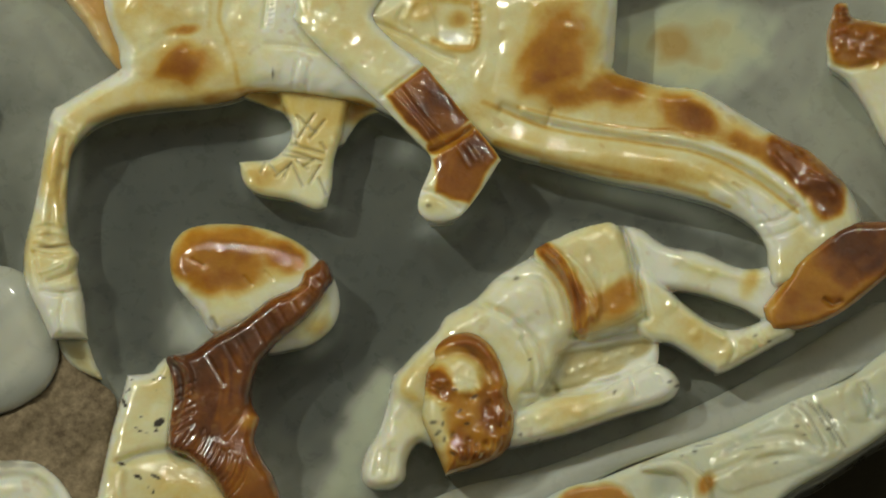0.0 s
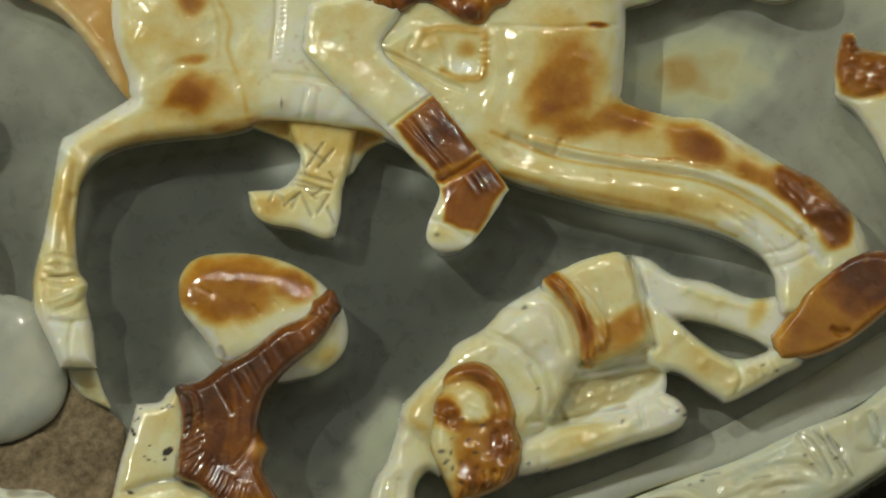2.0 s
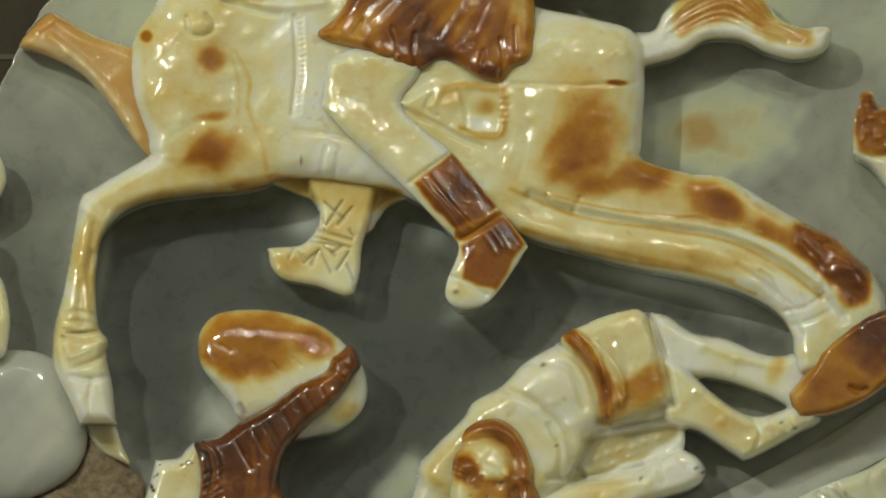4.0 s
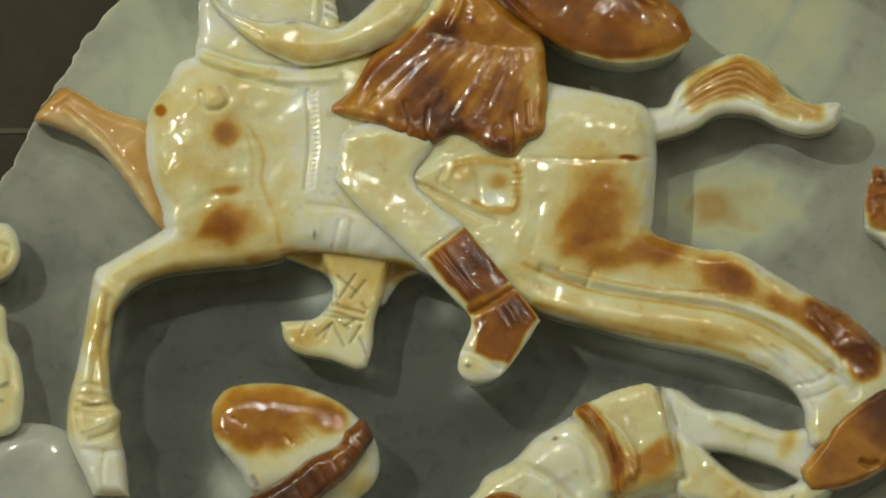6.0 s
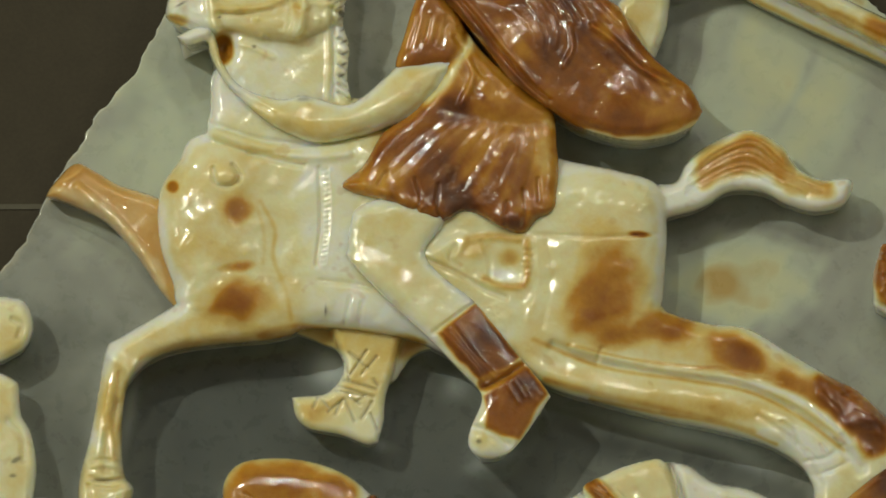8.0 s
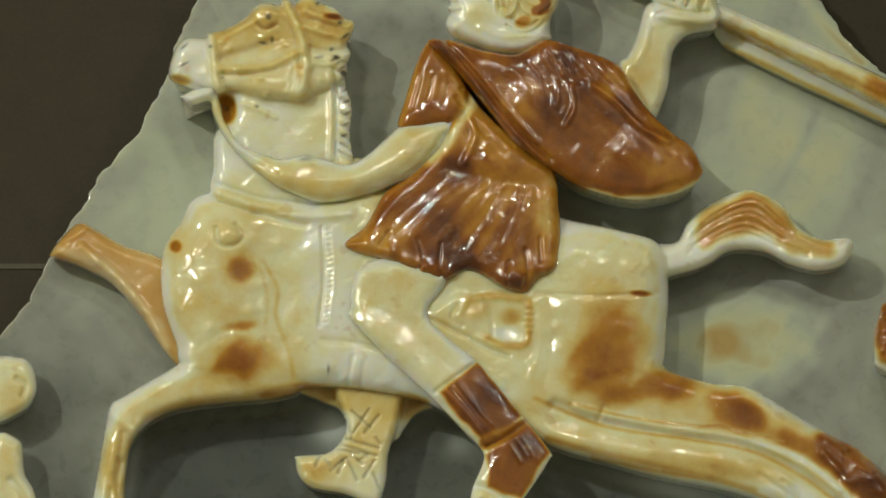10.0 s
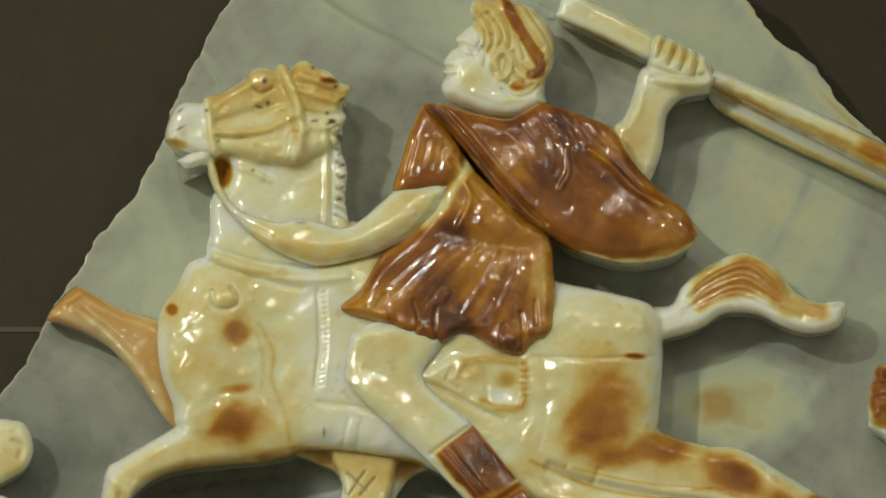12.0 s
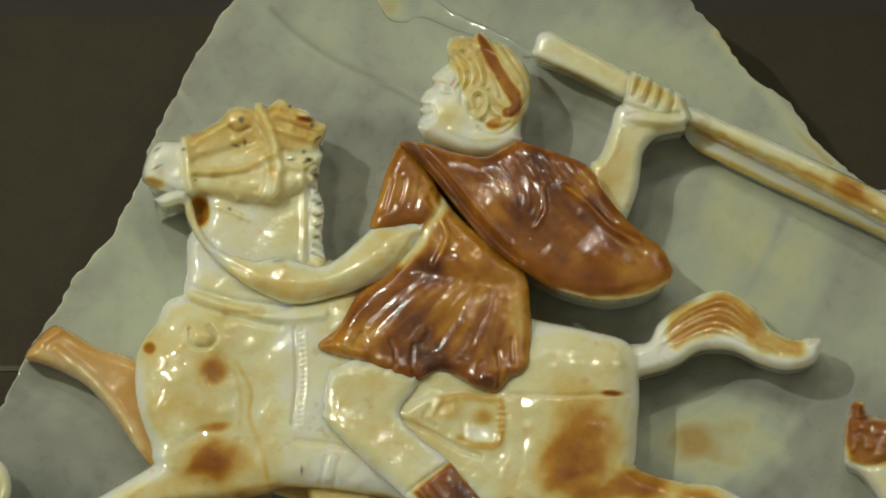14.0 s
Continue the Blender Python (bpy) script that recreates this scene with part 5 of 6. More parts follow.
carve("kneeling_torso", root, [Form([(-38.6, -43.3), (-38.6, -43.3), (-35.4, -43.0), (-34.1, -41.6), (-32.8, -40.9), (-31.2, -43.0), (-30.7, -47.8), (-31.8, -53.8), (-27.9, -55.4), (-23.2, -59.0), (-21.6, -66.9), (-44.7, -66.9), (-43.2, -61.3), (-41.1, -52.1), (-40.0, -48.2)], 8.0, 2.6, 0.55)], sardonyx, "cream broken shoulder with dark dirt specks", layers=0.02, base=0.105, step=0.25,
      details=[cut([(-40.3, -55.9), (-36.7, -54.6), (-32.7, -54.0)], 0.7, -0.9), cut([(-41.5, -66.9), (-40.3, -62.1), (-39.5, -56.5)], 0.6, 0.4), swell([(-30.3, -59.8)], (7.22, 3.21), 1.0, -20)],
      tones=[patch(([(-30.3, -59.8)], 4.82, 2.41, -20), 0.2, 2, 1)],
      dirt=[*[patch(([q], a, c, r), 1.0, 0.14, 0.12) for q, a, c, r in zip([(-38.9, -45.7), (-38.4, -45.4), (-34.9, -44.0), (-34.0, -43.7), (-33.5, -43.7), (-39.2, -47.0), (-38.9, -47.6), (-37.5, -50.7), (-37.0, -51.2), (-35.8, -51.6), (-34.6, -51.2), (-34.2, -50.1), (-39.5, -55.8), (-37.3, -57.6), (-36.8, -57.9), (-35.0, -57.5), (-34.4, -57.8), (-35.7, -59.1), (-35.1, -59.9), (-34.6, -45.4), (-38.0, -44.0), (-36.7, -49.2)], (0.35, 0.25, 0.5, 0.3, 0.4, 0.45, 0.3, 0.3, 0.4, 0.45, 0.35, 0.9, 0.45, 0.5, 0.3, 0.5, 0.45, 0.4, 0.4, 0.25, 0.2, 0.2), (0.18, 0.14, 0.2, 0.2, 0.18, 0.2, 0.2, 0.16, 0.14, 0.14, 0.25, 0.5, 0.24, 0.28, 0.2, 0.24, 0.28, 0.2, 0.2, 0.14, 0.12, 0.12), (-45, 60, -20, 40, 10, -60, -40, -30, -20, -10, 20, 35, -15, -20, 0, -20, -25, 75, 70, 0, 0, 30))],
            hair_line([(-39.5, -55.9), (-36.7, -54.6), (-33.1, -54.2)], 0.3, 0.35)])
carve("brown_hair", root, [Form([(-12.7, -28.2), (-11.5, -27.2), (-10.3, -27.6), (-9.5, -29.8), (-10.3, -31.4), (-11.9, -34.0), (-14.3, -36.4), (-16.7, -38.3), (-18.7, -40.3), (-20.2, -42.3), (-21.0, -45.5), (-20.8, -47.9), (-20.0, -49.5), (-20.4, -51.1), (-20.6, -53.1), (-19.2, -55.9), (-17.8, -58.3), (-17.5, -61.9), (-24.0, -61.8), (-26.8, -58.2), (-30.0, -55.2), (-32.7, -54.0), (-33.2, -52.6), (-32.7, -49.8), (-32.3, -46.2), (-32.7, -43.0), (-33.2, -41.1), (-32.3, -40.5), (-29.5, -39.9), (-26.7, -37.9), (-23.1, -35.9), (-20.3, -33.9), (-18.3, -32.4), (-14.7, -30.8), (-13.7, -28.9)], 10.4, 2.6, 0.6)], sardonyx, "dark brown flowing hair with fine strands", base=0.77, pale=0.0, step=0.18,
      details=[fan([(-32.6, -53.9), (-30.7, -52.2), (-29.1, -49.4)], [(-24.4, -61.0), (-22.3, -58.2), (-21.6, -55.5)], 16, 0.22, -0.24, 0.45), fan([(-32.7, -52.6), (-30.7, -51.4), (-28.7, -50.2)], [(-32.2, -45.4), (-30.3, -44.6), (-28.6, -43.7)], 9, 0.22, -0.22, 0.45), fan([(-15.0, -31.3), (-13.9, -33.2), (-13.1, -34.8)], [(-28.5, -39.2), (-26.7, -42.3), (-24.3, -46.7)], 9, 0.3, -0.14, 0.5), fan([(-12.7, -28.8), (-11.0, -30.4)], [(-13.9, -31.6), (-11.9, -33.2)], 4, 0.3, -0.4),
               cut([(-32.7, -41.1), (-31.3, -43.2), (-31.1, -46.6), (-31.9, -49.6)], 0.6, -1.0), cut([(-32.0, -40.7), (-30.1, -42.7), (-29.7, -46.2)], 0.5, 0.5), cut([(-21.2, -46.3), (-22.8, -49.5), (-24.8, -51.9)], 0.5, -0.3), swell([(-23.2, -55.8)], (4.0, 3.5), 0.7, -40), swell([(-13.1, -32.8)], (1.2, 1.0), -0.4)],
      tones=[patch([(-24.4, -47.5), (-21.2, -47.2), (-19.8, -49.5), (-20.4, -53.5), (-17.5, -59.1), (-17.7, -62.3), (-23.2, -61.8), (-25.6, -58.2), (-27.6, -54.6), (-26.0, -51.0)], 0.57, 2.0, 0.7), patch([(-32.7, -53.4), (-31.9, -48.6), (-29.1, -48.6), (-27.6, -53.4), (-24.8, -58.2), (-27.2, -58.2)], 0.72, 1.6, 0.5), patch(([(-19.1, -37.5)], 6.0, 2.2, 35), 0.84, 2.0, 0.7), patch(([(-21.6, -49.9)], 1.4, 1.0, 0), 0.38, 1.2, 0.3), patch(([(-25.5, -41.1)], 2.4, 2.0, 30), 0.8, 1.6, 0.5),
             streaks([(-26.7, -41.5), (-25.9, -45.5), (-26.8, -51.0)], [(-22.3, -39.1), (-22.7, -44.7), (-23.2, -49.5)], 5, 0.4, 0.5, 0.5)],
      dirt=[hair_line([(-32.7, -41.3), (-31.3, -43.4), (-31.1, -46.6)], 0.45, 0.6), patch(([(-13.1, -32.8)], 1.2, 0.6, 60), 0.35, 0.8, 0.4)])

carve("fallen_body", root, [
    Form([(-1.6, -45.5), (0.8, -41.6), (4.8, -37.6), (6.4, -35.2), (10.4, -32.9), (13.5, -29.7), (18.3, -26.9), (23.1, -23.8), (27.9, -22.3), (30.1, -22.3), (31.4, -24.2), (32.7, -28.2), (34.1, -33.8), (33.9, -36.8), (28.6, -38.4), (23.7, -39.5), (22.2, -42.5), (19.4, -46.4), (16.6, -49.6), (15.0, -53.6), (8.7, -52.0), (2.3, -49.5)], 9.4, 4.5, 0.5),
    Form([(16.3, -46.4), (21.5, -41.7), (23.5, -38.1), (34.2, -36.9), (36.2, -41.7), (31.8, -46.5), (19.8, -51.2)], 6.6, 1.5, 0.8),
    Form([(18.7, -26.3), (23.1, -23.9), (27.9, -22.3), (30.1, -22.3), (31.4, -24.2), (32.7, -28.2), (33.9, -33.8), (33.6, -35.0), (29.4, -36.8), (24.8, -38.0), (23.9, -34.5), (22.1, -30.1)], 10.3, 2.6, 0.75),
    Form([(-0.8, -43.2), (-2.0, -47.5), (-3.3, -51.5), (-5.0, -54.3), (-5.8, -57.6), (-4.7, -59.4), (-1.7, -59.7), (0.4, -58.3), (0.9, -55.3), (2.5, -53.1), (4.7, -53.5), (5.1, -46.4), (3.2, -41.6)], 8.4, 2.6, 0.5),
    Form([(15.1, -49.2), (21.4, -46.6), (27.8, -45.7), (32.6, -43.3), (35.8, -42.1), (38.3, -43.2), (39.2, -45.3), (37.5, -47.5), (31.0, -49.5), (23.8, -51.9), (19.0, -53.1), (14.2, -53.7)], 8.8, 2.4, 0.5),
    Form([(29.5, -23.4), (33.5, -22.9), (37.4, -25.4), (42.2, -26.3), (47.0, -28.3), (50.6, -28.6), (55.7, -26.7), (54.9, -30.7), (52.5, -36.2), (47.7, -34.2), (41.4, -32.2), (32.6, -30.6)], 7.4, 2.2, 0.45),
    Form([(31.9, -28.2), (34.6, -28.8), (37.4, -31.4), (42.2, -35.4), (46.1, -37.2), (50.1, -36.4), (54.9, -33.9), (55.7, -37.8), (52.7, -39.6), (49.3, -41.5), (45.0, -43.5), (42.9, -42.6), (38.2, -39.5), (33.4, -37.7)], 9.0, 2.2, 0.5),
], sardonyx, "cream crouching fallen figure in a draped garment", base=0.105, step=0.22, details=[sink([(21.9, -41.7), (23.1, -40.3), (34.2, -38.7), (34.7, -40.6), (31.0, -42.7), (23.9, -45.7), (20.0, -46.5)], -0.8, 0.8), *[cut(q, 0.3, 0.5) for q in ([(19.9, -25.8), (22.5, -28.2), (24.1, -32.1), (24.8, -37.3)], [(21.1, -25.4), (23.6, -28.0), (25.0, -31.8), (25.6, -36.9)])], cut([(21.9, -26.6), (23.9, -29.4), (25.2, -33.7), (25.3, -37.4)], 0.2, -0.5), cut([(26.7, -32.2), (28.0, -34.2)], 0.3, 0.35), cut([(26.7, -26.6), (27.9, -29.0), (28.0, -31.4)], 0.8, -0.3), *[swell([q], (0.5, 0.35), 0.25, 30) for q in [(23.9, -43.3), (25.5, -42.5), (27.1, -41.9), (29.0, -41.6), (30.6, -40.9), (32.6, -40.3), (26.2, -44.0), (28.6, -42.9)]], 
    *[swell([(x, y)], (1.1, 0.7), 0.3, 40) for x, y in [(13.5, -33.7), (15.5, -36.1), (11.1, -35.3), (17.5, -35.3), (19.9, -38.5), (39.0, -27.4), (43.8, -29.0), (38.2, -33.8), (41.4, -37.8), (46.1, -40.2), (19.8, -49.6), (25.4, -48.8), (31.0, -46.9), (-0.9, -48.7), (-1.7, -52.7)]],
    cut([(37.4, -25.8), (41.4, -28.2), (47.0, -29.8)], 0.6, 0.35), cut([(35.8, -30.6), (40.6, -35.0), (45.3, -38.6)], 0.7, 0.4), cut([(45.7, -37.4), (46.9, -39.8), (46.1, -42.2)], 0.35, -0.35), swell([(50.5, -38.6)], (1.61, 1.28), 0.5), cut([(50.5, -37.4), (51.7, -39.3)], 0.2, -0.4), cut([(49.7, -37.0), (50.9, -39.1)], 0.2, -0.35),
    fan([(19.9, -25.7), (23.1, -29.7), (25.5, -34.1), (25.8, -37.7)], [(21.9, -24.8), (25.9, -29.0), (27.9, -32.9), (27.0, -37.3)], 4, 0.45, 0.8), cut([(18.3, -26.9), (22.3, -30.5), (24.0, -35.3), (24.3, -37.9)], 0.6, -0.9), cut([(24.3, -38.1), (29.4, -37.9), (34.2, -35.4)], 0.6, -0.8),
    cut([(10.7, -33.3), (15.1, -35.3), (19.1, -39.3), (20.3, -43.3), (21.8, -45.6)], 0.6, -0.8), cut([(17.1, -38.5), (18.7, -41.7), (18.3, -45.6)], 0.5, -0.5), swell([(17.5, -32.5)], (3.61, 3.21), 0.9), cut([(13.5, -29.7), (19.9, -30.5), (21.9, -36.1)], 0.5, -0.4),
     cut([(17.1, -46.0), (23.0, -45.7), (30.2, -44.3)], 0.5, -0.8), cut([(32.4, -43.9), (33.1, -46.5)], 0.35, -0.8), fan([(35.0, -43.3), (36.6, -44.9)], [(36.2, -42.7), (38.2, -44.9)], 3, 0.3, -0.4), cut([(31.9, -23.4), (33.1, -28.2), (34.6, -35.4)], 0.6, -0.9),
    cut([(48.9, -36.6), (50.1, -39.0), (50.5, -40.2)], 0.4, -0.4), fan([(-3.7, -54.3), (-4.5, -58.3)], [(-0.5, -54.3), (-0.9, -58.7)], 4, 0.35, -0.4), cut([(4.8, -37.6), (2.4, -41.6), (0.7, -46.4)], 1.5, 0.5)],
    tones=[patch([(21.9, -41.7), (23.1, -40.3), (34.2, -38.7), (34.7, -40.6), (31.0, -42.7), (23.9, -45.7), (20.0, -46.5)], 0.16, 0.8, 0.3), patch([(19.1, -25.7), (20.9, -25.0), (23.1, -26.7), (24.9, -29.6), (26.1, -33.0), (26.1, -37.9), (24.4, -37.9), (23.9, -34.1), (22.6, -30.7), (20.4, -27.8)], 0.56, 0.8, 0.2), patch([(26.1, -37.7), (29.5, -36.6), (33.1, -33.8), (33.5, -30.6), (31.1, -29.6), (27.9, -31.5), (26.4, -34.1)], 0.38, 2.0, 0.5), patch(([(31.5, -31.8)], 1.6, 1.9, 0), 0.48, 1.6, 0.4), patch(([(28.9, -24.6)], 1.9, 1.6, -20), 0.42, 1.4, 0.4), patch([(23.1, -25.0), (30.3, -23.0), (32.5, -29.0), (27.9, -31.0), (25.5, -30.6)], 0.14, 1.6, 0.5),
           patch([(7.2, -35.3), (19.9, -28.1), (23.1, -38.5), (21.5, -45.7), (17.5, -46.5), (11.1, -38.5)], 0.07, 2.0, 0.8), patch(([(24.6, -48.5)], 4.0, 1.6, 10), 0.2, 2.0, 0.6), patch([(31.8, -44.9), (35.0, -42.6), (38.2, -43.4), (38.6, -46.6), (35.0, -47.3)], 0.0, 1.2, 0.3), patch(([(49.4, -30.3)], 1.0, 2.2, -20), 0.28, 1.0, 0.3), patch(([(42.2, -38.6)], 3.4, 1.3, -40), 0.2, 1.8, 0.6)],
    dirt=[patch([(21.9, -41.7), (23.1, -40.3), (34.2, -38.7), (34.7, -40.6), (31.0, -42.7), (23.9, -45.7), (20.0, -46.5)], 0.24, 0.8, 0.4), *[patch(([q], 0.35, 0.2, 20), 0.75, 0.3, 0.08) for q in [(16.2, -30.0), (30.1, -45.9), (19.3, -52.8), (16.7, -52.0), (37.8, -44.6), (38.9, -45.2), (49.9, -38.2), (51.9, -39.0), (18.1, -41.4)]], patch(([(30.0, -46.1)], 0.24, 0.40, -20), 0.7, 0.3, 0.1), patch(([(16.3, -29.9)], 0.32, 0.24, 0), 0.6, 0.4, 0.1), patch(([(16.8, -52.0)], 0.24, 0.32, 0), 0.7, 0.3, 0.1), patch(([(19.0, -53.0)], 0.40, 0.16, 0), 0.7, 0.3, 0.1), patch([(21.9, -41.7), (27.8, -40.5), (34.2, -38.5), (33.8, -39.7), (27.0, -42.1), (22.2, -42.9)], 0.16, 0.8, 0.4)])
carve("bowed_head", root, [Form([(2.7, -45.6), (3.2, -41.6), (6.0, -38.0), (9.5, -37.1), (12.7, -38.7), (14.8, -42.4), (15.9, -48.0), (16.0, -52.0), (14.2, -54.8), (11.0, -56.4), (6.1, -57.7), (6.1, -57.7), (4.8, -54.3), (2.7, -49.9)], 11.0, 3.5, 0.5)], sardonyx, "bowed cream head with curly brown hair", base=0.34, pale=0.0, step=0.18,
      details=[cut([(4.3, -41.6), (7.9, -40.2), (11.1, -41.6), (12.5, -44.8)], 1.0, -0.9), *[swell([(x, y)], (0.9, 0.8), 0.5) for x, y in [(4.3, -44.8), (6.3, -44.2), (8.3, -45.6), (11.1, -45.6), (13.5, -45.6), (14.7, -48.8), (12.7, -49.6), (11.1, -51.6), (13.5, -52.4), (10.7, -54.4), (8.3, -54.3), (13.0, -54.4), (8.7, -49.6)]],
               *[swell([(x, y)], (0.5, 0.5), -0.5) for x, y in [(5.4, -46.0), (9.7, -46.8), (12.3, -47.6), (13.9, -50.8), (11.9, -53.2), (9.5, -52.8), (7.1, -52.0)]], fan([(6.3, -54.3), (7.1, -55.5), (6.7, -57.1)], [(14.6, -52.0), (14.2, -53.6), (12.6, -55.3)], 9, 0.25, -0.35, 0.4), fan([(9.9, -45.6), (11.1, -48.0), (10.7, -51.2)], [(15.5, -45.6), (15.7, -48.8), (15.4, -52.0)], 7, 0.25, -0.35, 0.45),
               fan([(3.0, -43.6), (4.3, -44.0), (6.3, -45.6)], [(3.0, -46.4), (4.7, -46.8), (7.1, -47.3)], 5, 0.22, -0.3, 0.4), sink([(3.3, -43.2), (5.1, -41.0), (9.5, -39.6), (12.1, -41.6), (12.7, -44.0), (10.3, -43.6), (7.1, -42.4), (4.7, -43.2)], -0.3, 1.2)],
      tones=[patch([(3.8, -39.9), (5.2, -38.0), (7.6, -37.0), (10.5, -38.0), (12.9, -40.5), (14.1, -43.3), (13.5, -45.6), (12.4, -43.9), (11.1, -41.7), (8.7, -39.6), (6.3, -39.4)], 0.5, 0.9, 0.3), patch([(2.6, -44.2), (4.3, -43.1), (6.3, -43.3), (7.6, -45.2), (7.4, -47.4), (5.5, -46.6), (3.5, -45.8)], 0.58, 0.8, 0.25), patch([(11.1, -45.2), (13.1, -44.3), (15.1, -45.7), (16.1, -49.6), (15.6, -53.6), (13.6, -55.7), (10.7, -56.2), (7.9, -55.6), (7.1, -52.8), (7.5, -49.6), (7.1, -46.8), (8.7, -45.6)], 0.5, 1.2, 0.4),
             patch(([(12.3, -49.2)], 2.0, 3.0, 0), 0.62, 1.5, 0.5), patch([(2.2, -46.8), (5.1, -47.6), (6.3, -50.4), (5.9, -54.0), (4.5, -53.2), (2.6, -49.2)], 0.12, 1.0, 0.3), patch([(5.9, -56.4), (9.5, -55.4), (11.2, -56.4), (7.1, -57.7)], 0.4, 1.0, 0.3), patch([(4.7, -41.6), (7.9, -40.4), (10.7, -42.4), (10.7, -45.2), (8.3, -45.6), (6.3, -42.8)], 0.12, 1.2, 0.3)],
      dirt=[*[patch(([q], 0.42, 0.22, r), 0.75, 0.3, 0.08) for q, r in zip([(2.7, -50.1), (4.5, -50.2), (5.8, -50.4), (5.0, -51.8), (6.0, -52.6), (7.2, -54.6), (8.2, -48.6), (9.2, -50.4), (10.3, -46.6), (7.6, -45.6)], (-30, 10, 80, 40, 80, -30, 50, 0, 30, 0))],
            patch(([(4.5, -50.2)], 0.40, 0.24, 0), 0.6, 0.3, 0.1), patch(([(5.3, -51.5)], 0.32, 0.24, 0), 0.6, 0.3, 0.1), patch(([(7.1, -52.0)], 0.48, 0.24, 60), 0.5, 0.3, 0.1), patch(([(5.9, -48.4)], 0.40, 0.24, 30), 0.5, 0.3, 0.1)])
carve("brown_hoof", root, [Form([(50.9, -34.2), (50.9, -34.2), (53.3, -31.1), (55.7, -27.9), (58.9, -25.1), (62.9, -22.4), (68.3, -22.0), (75.6, -22.0), (75.6, -25.2), (68.3, -30.3), (62.9, -34.5), (58.1, -36.9), (53.1, -37.7), (51.7, -36.6)], 9.8, 2.0, 0.6)], sardonyx, "glossy brown hoof resting on the fallen figure", base=0.5, pale=0.0, step=0.22,
      tones=[patch(([(64.6, -25.3)], 4.6, 3.4, 20), 0.7, 3.0, 0.8), patch(([(59.4, -30.7)], 2.0, 4.0, -40), 0.46, 2.0, 0.6), patch(([(64.5, -25.9)], 4.01, 3.21, 30), 0.8, 3, 1), patch([(58.1, -26.7), (54.9, -30.7), (52.1, -35.4), (51.3, -33.8), (54.9, -28.3)], 0.4, 2, 0.6)], details=[cut([(59.8, -33.1), (60.9, -33.9), (62.0, -33.4)], 0.35, -0.6), cut([(54.6, -29.1), (57.4, -27.1), (60.6, -24.7)], 0.5, 0.4), swell([(60.9, -33.5)], (1.28, 0.64), -0.5)])

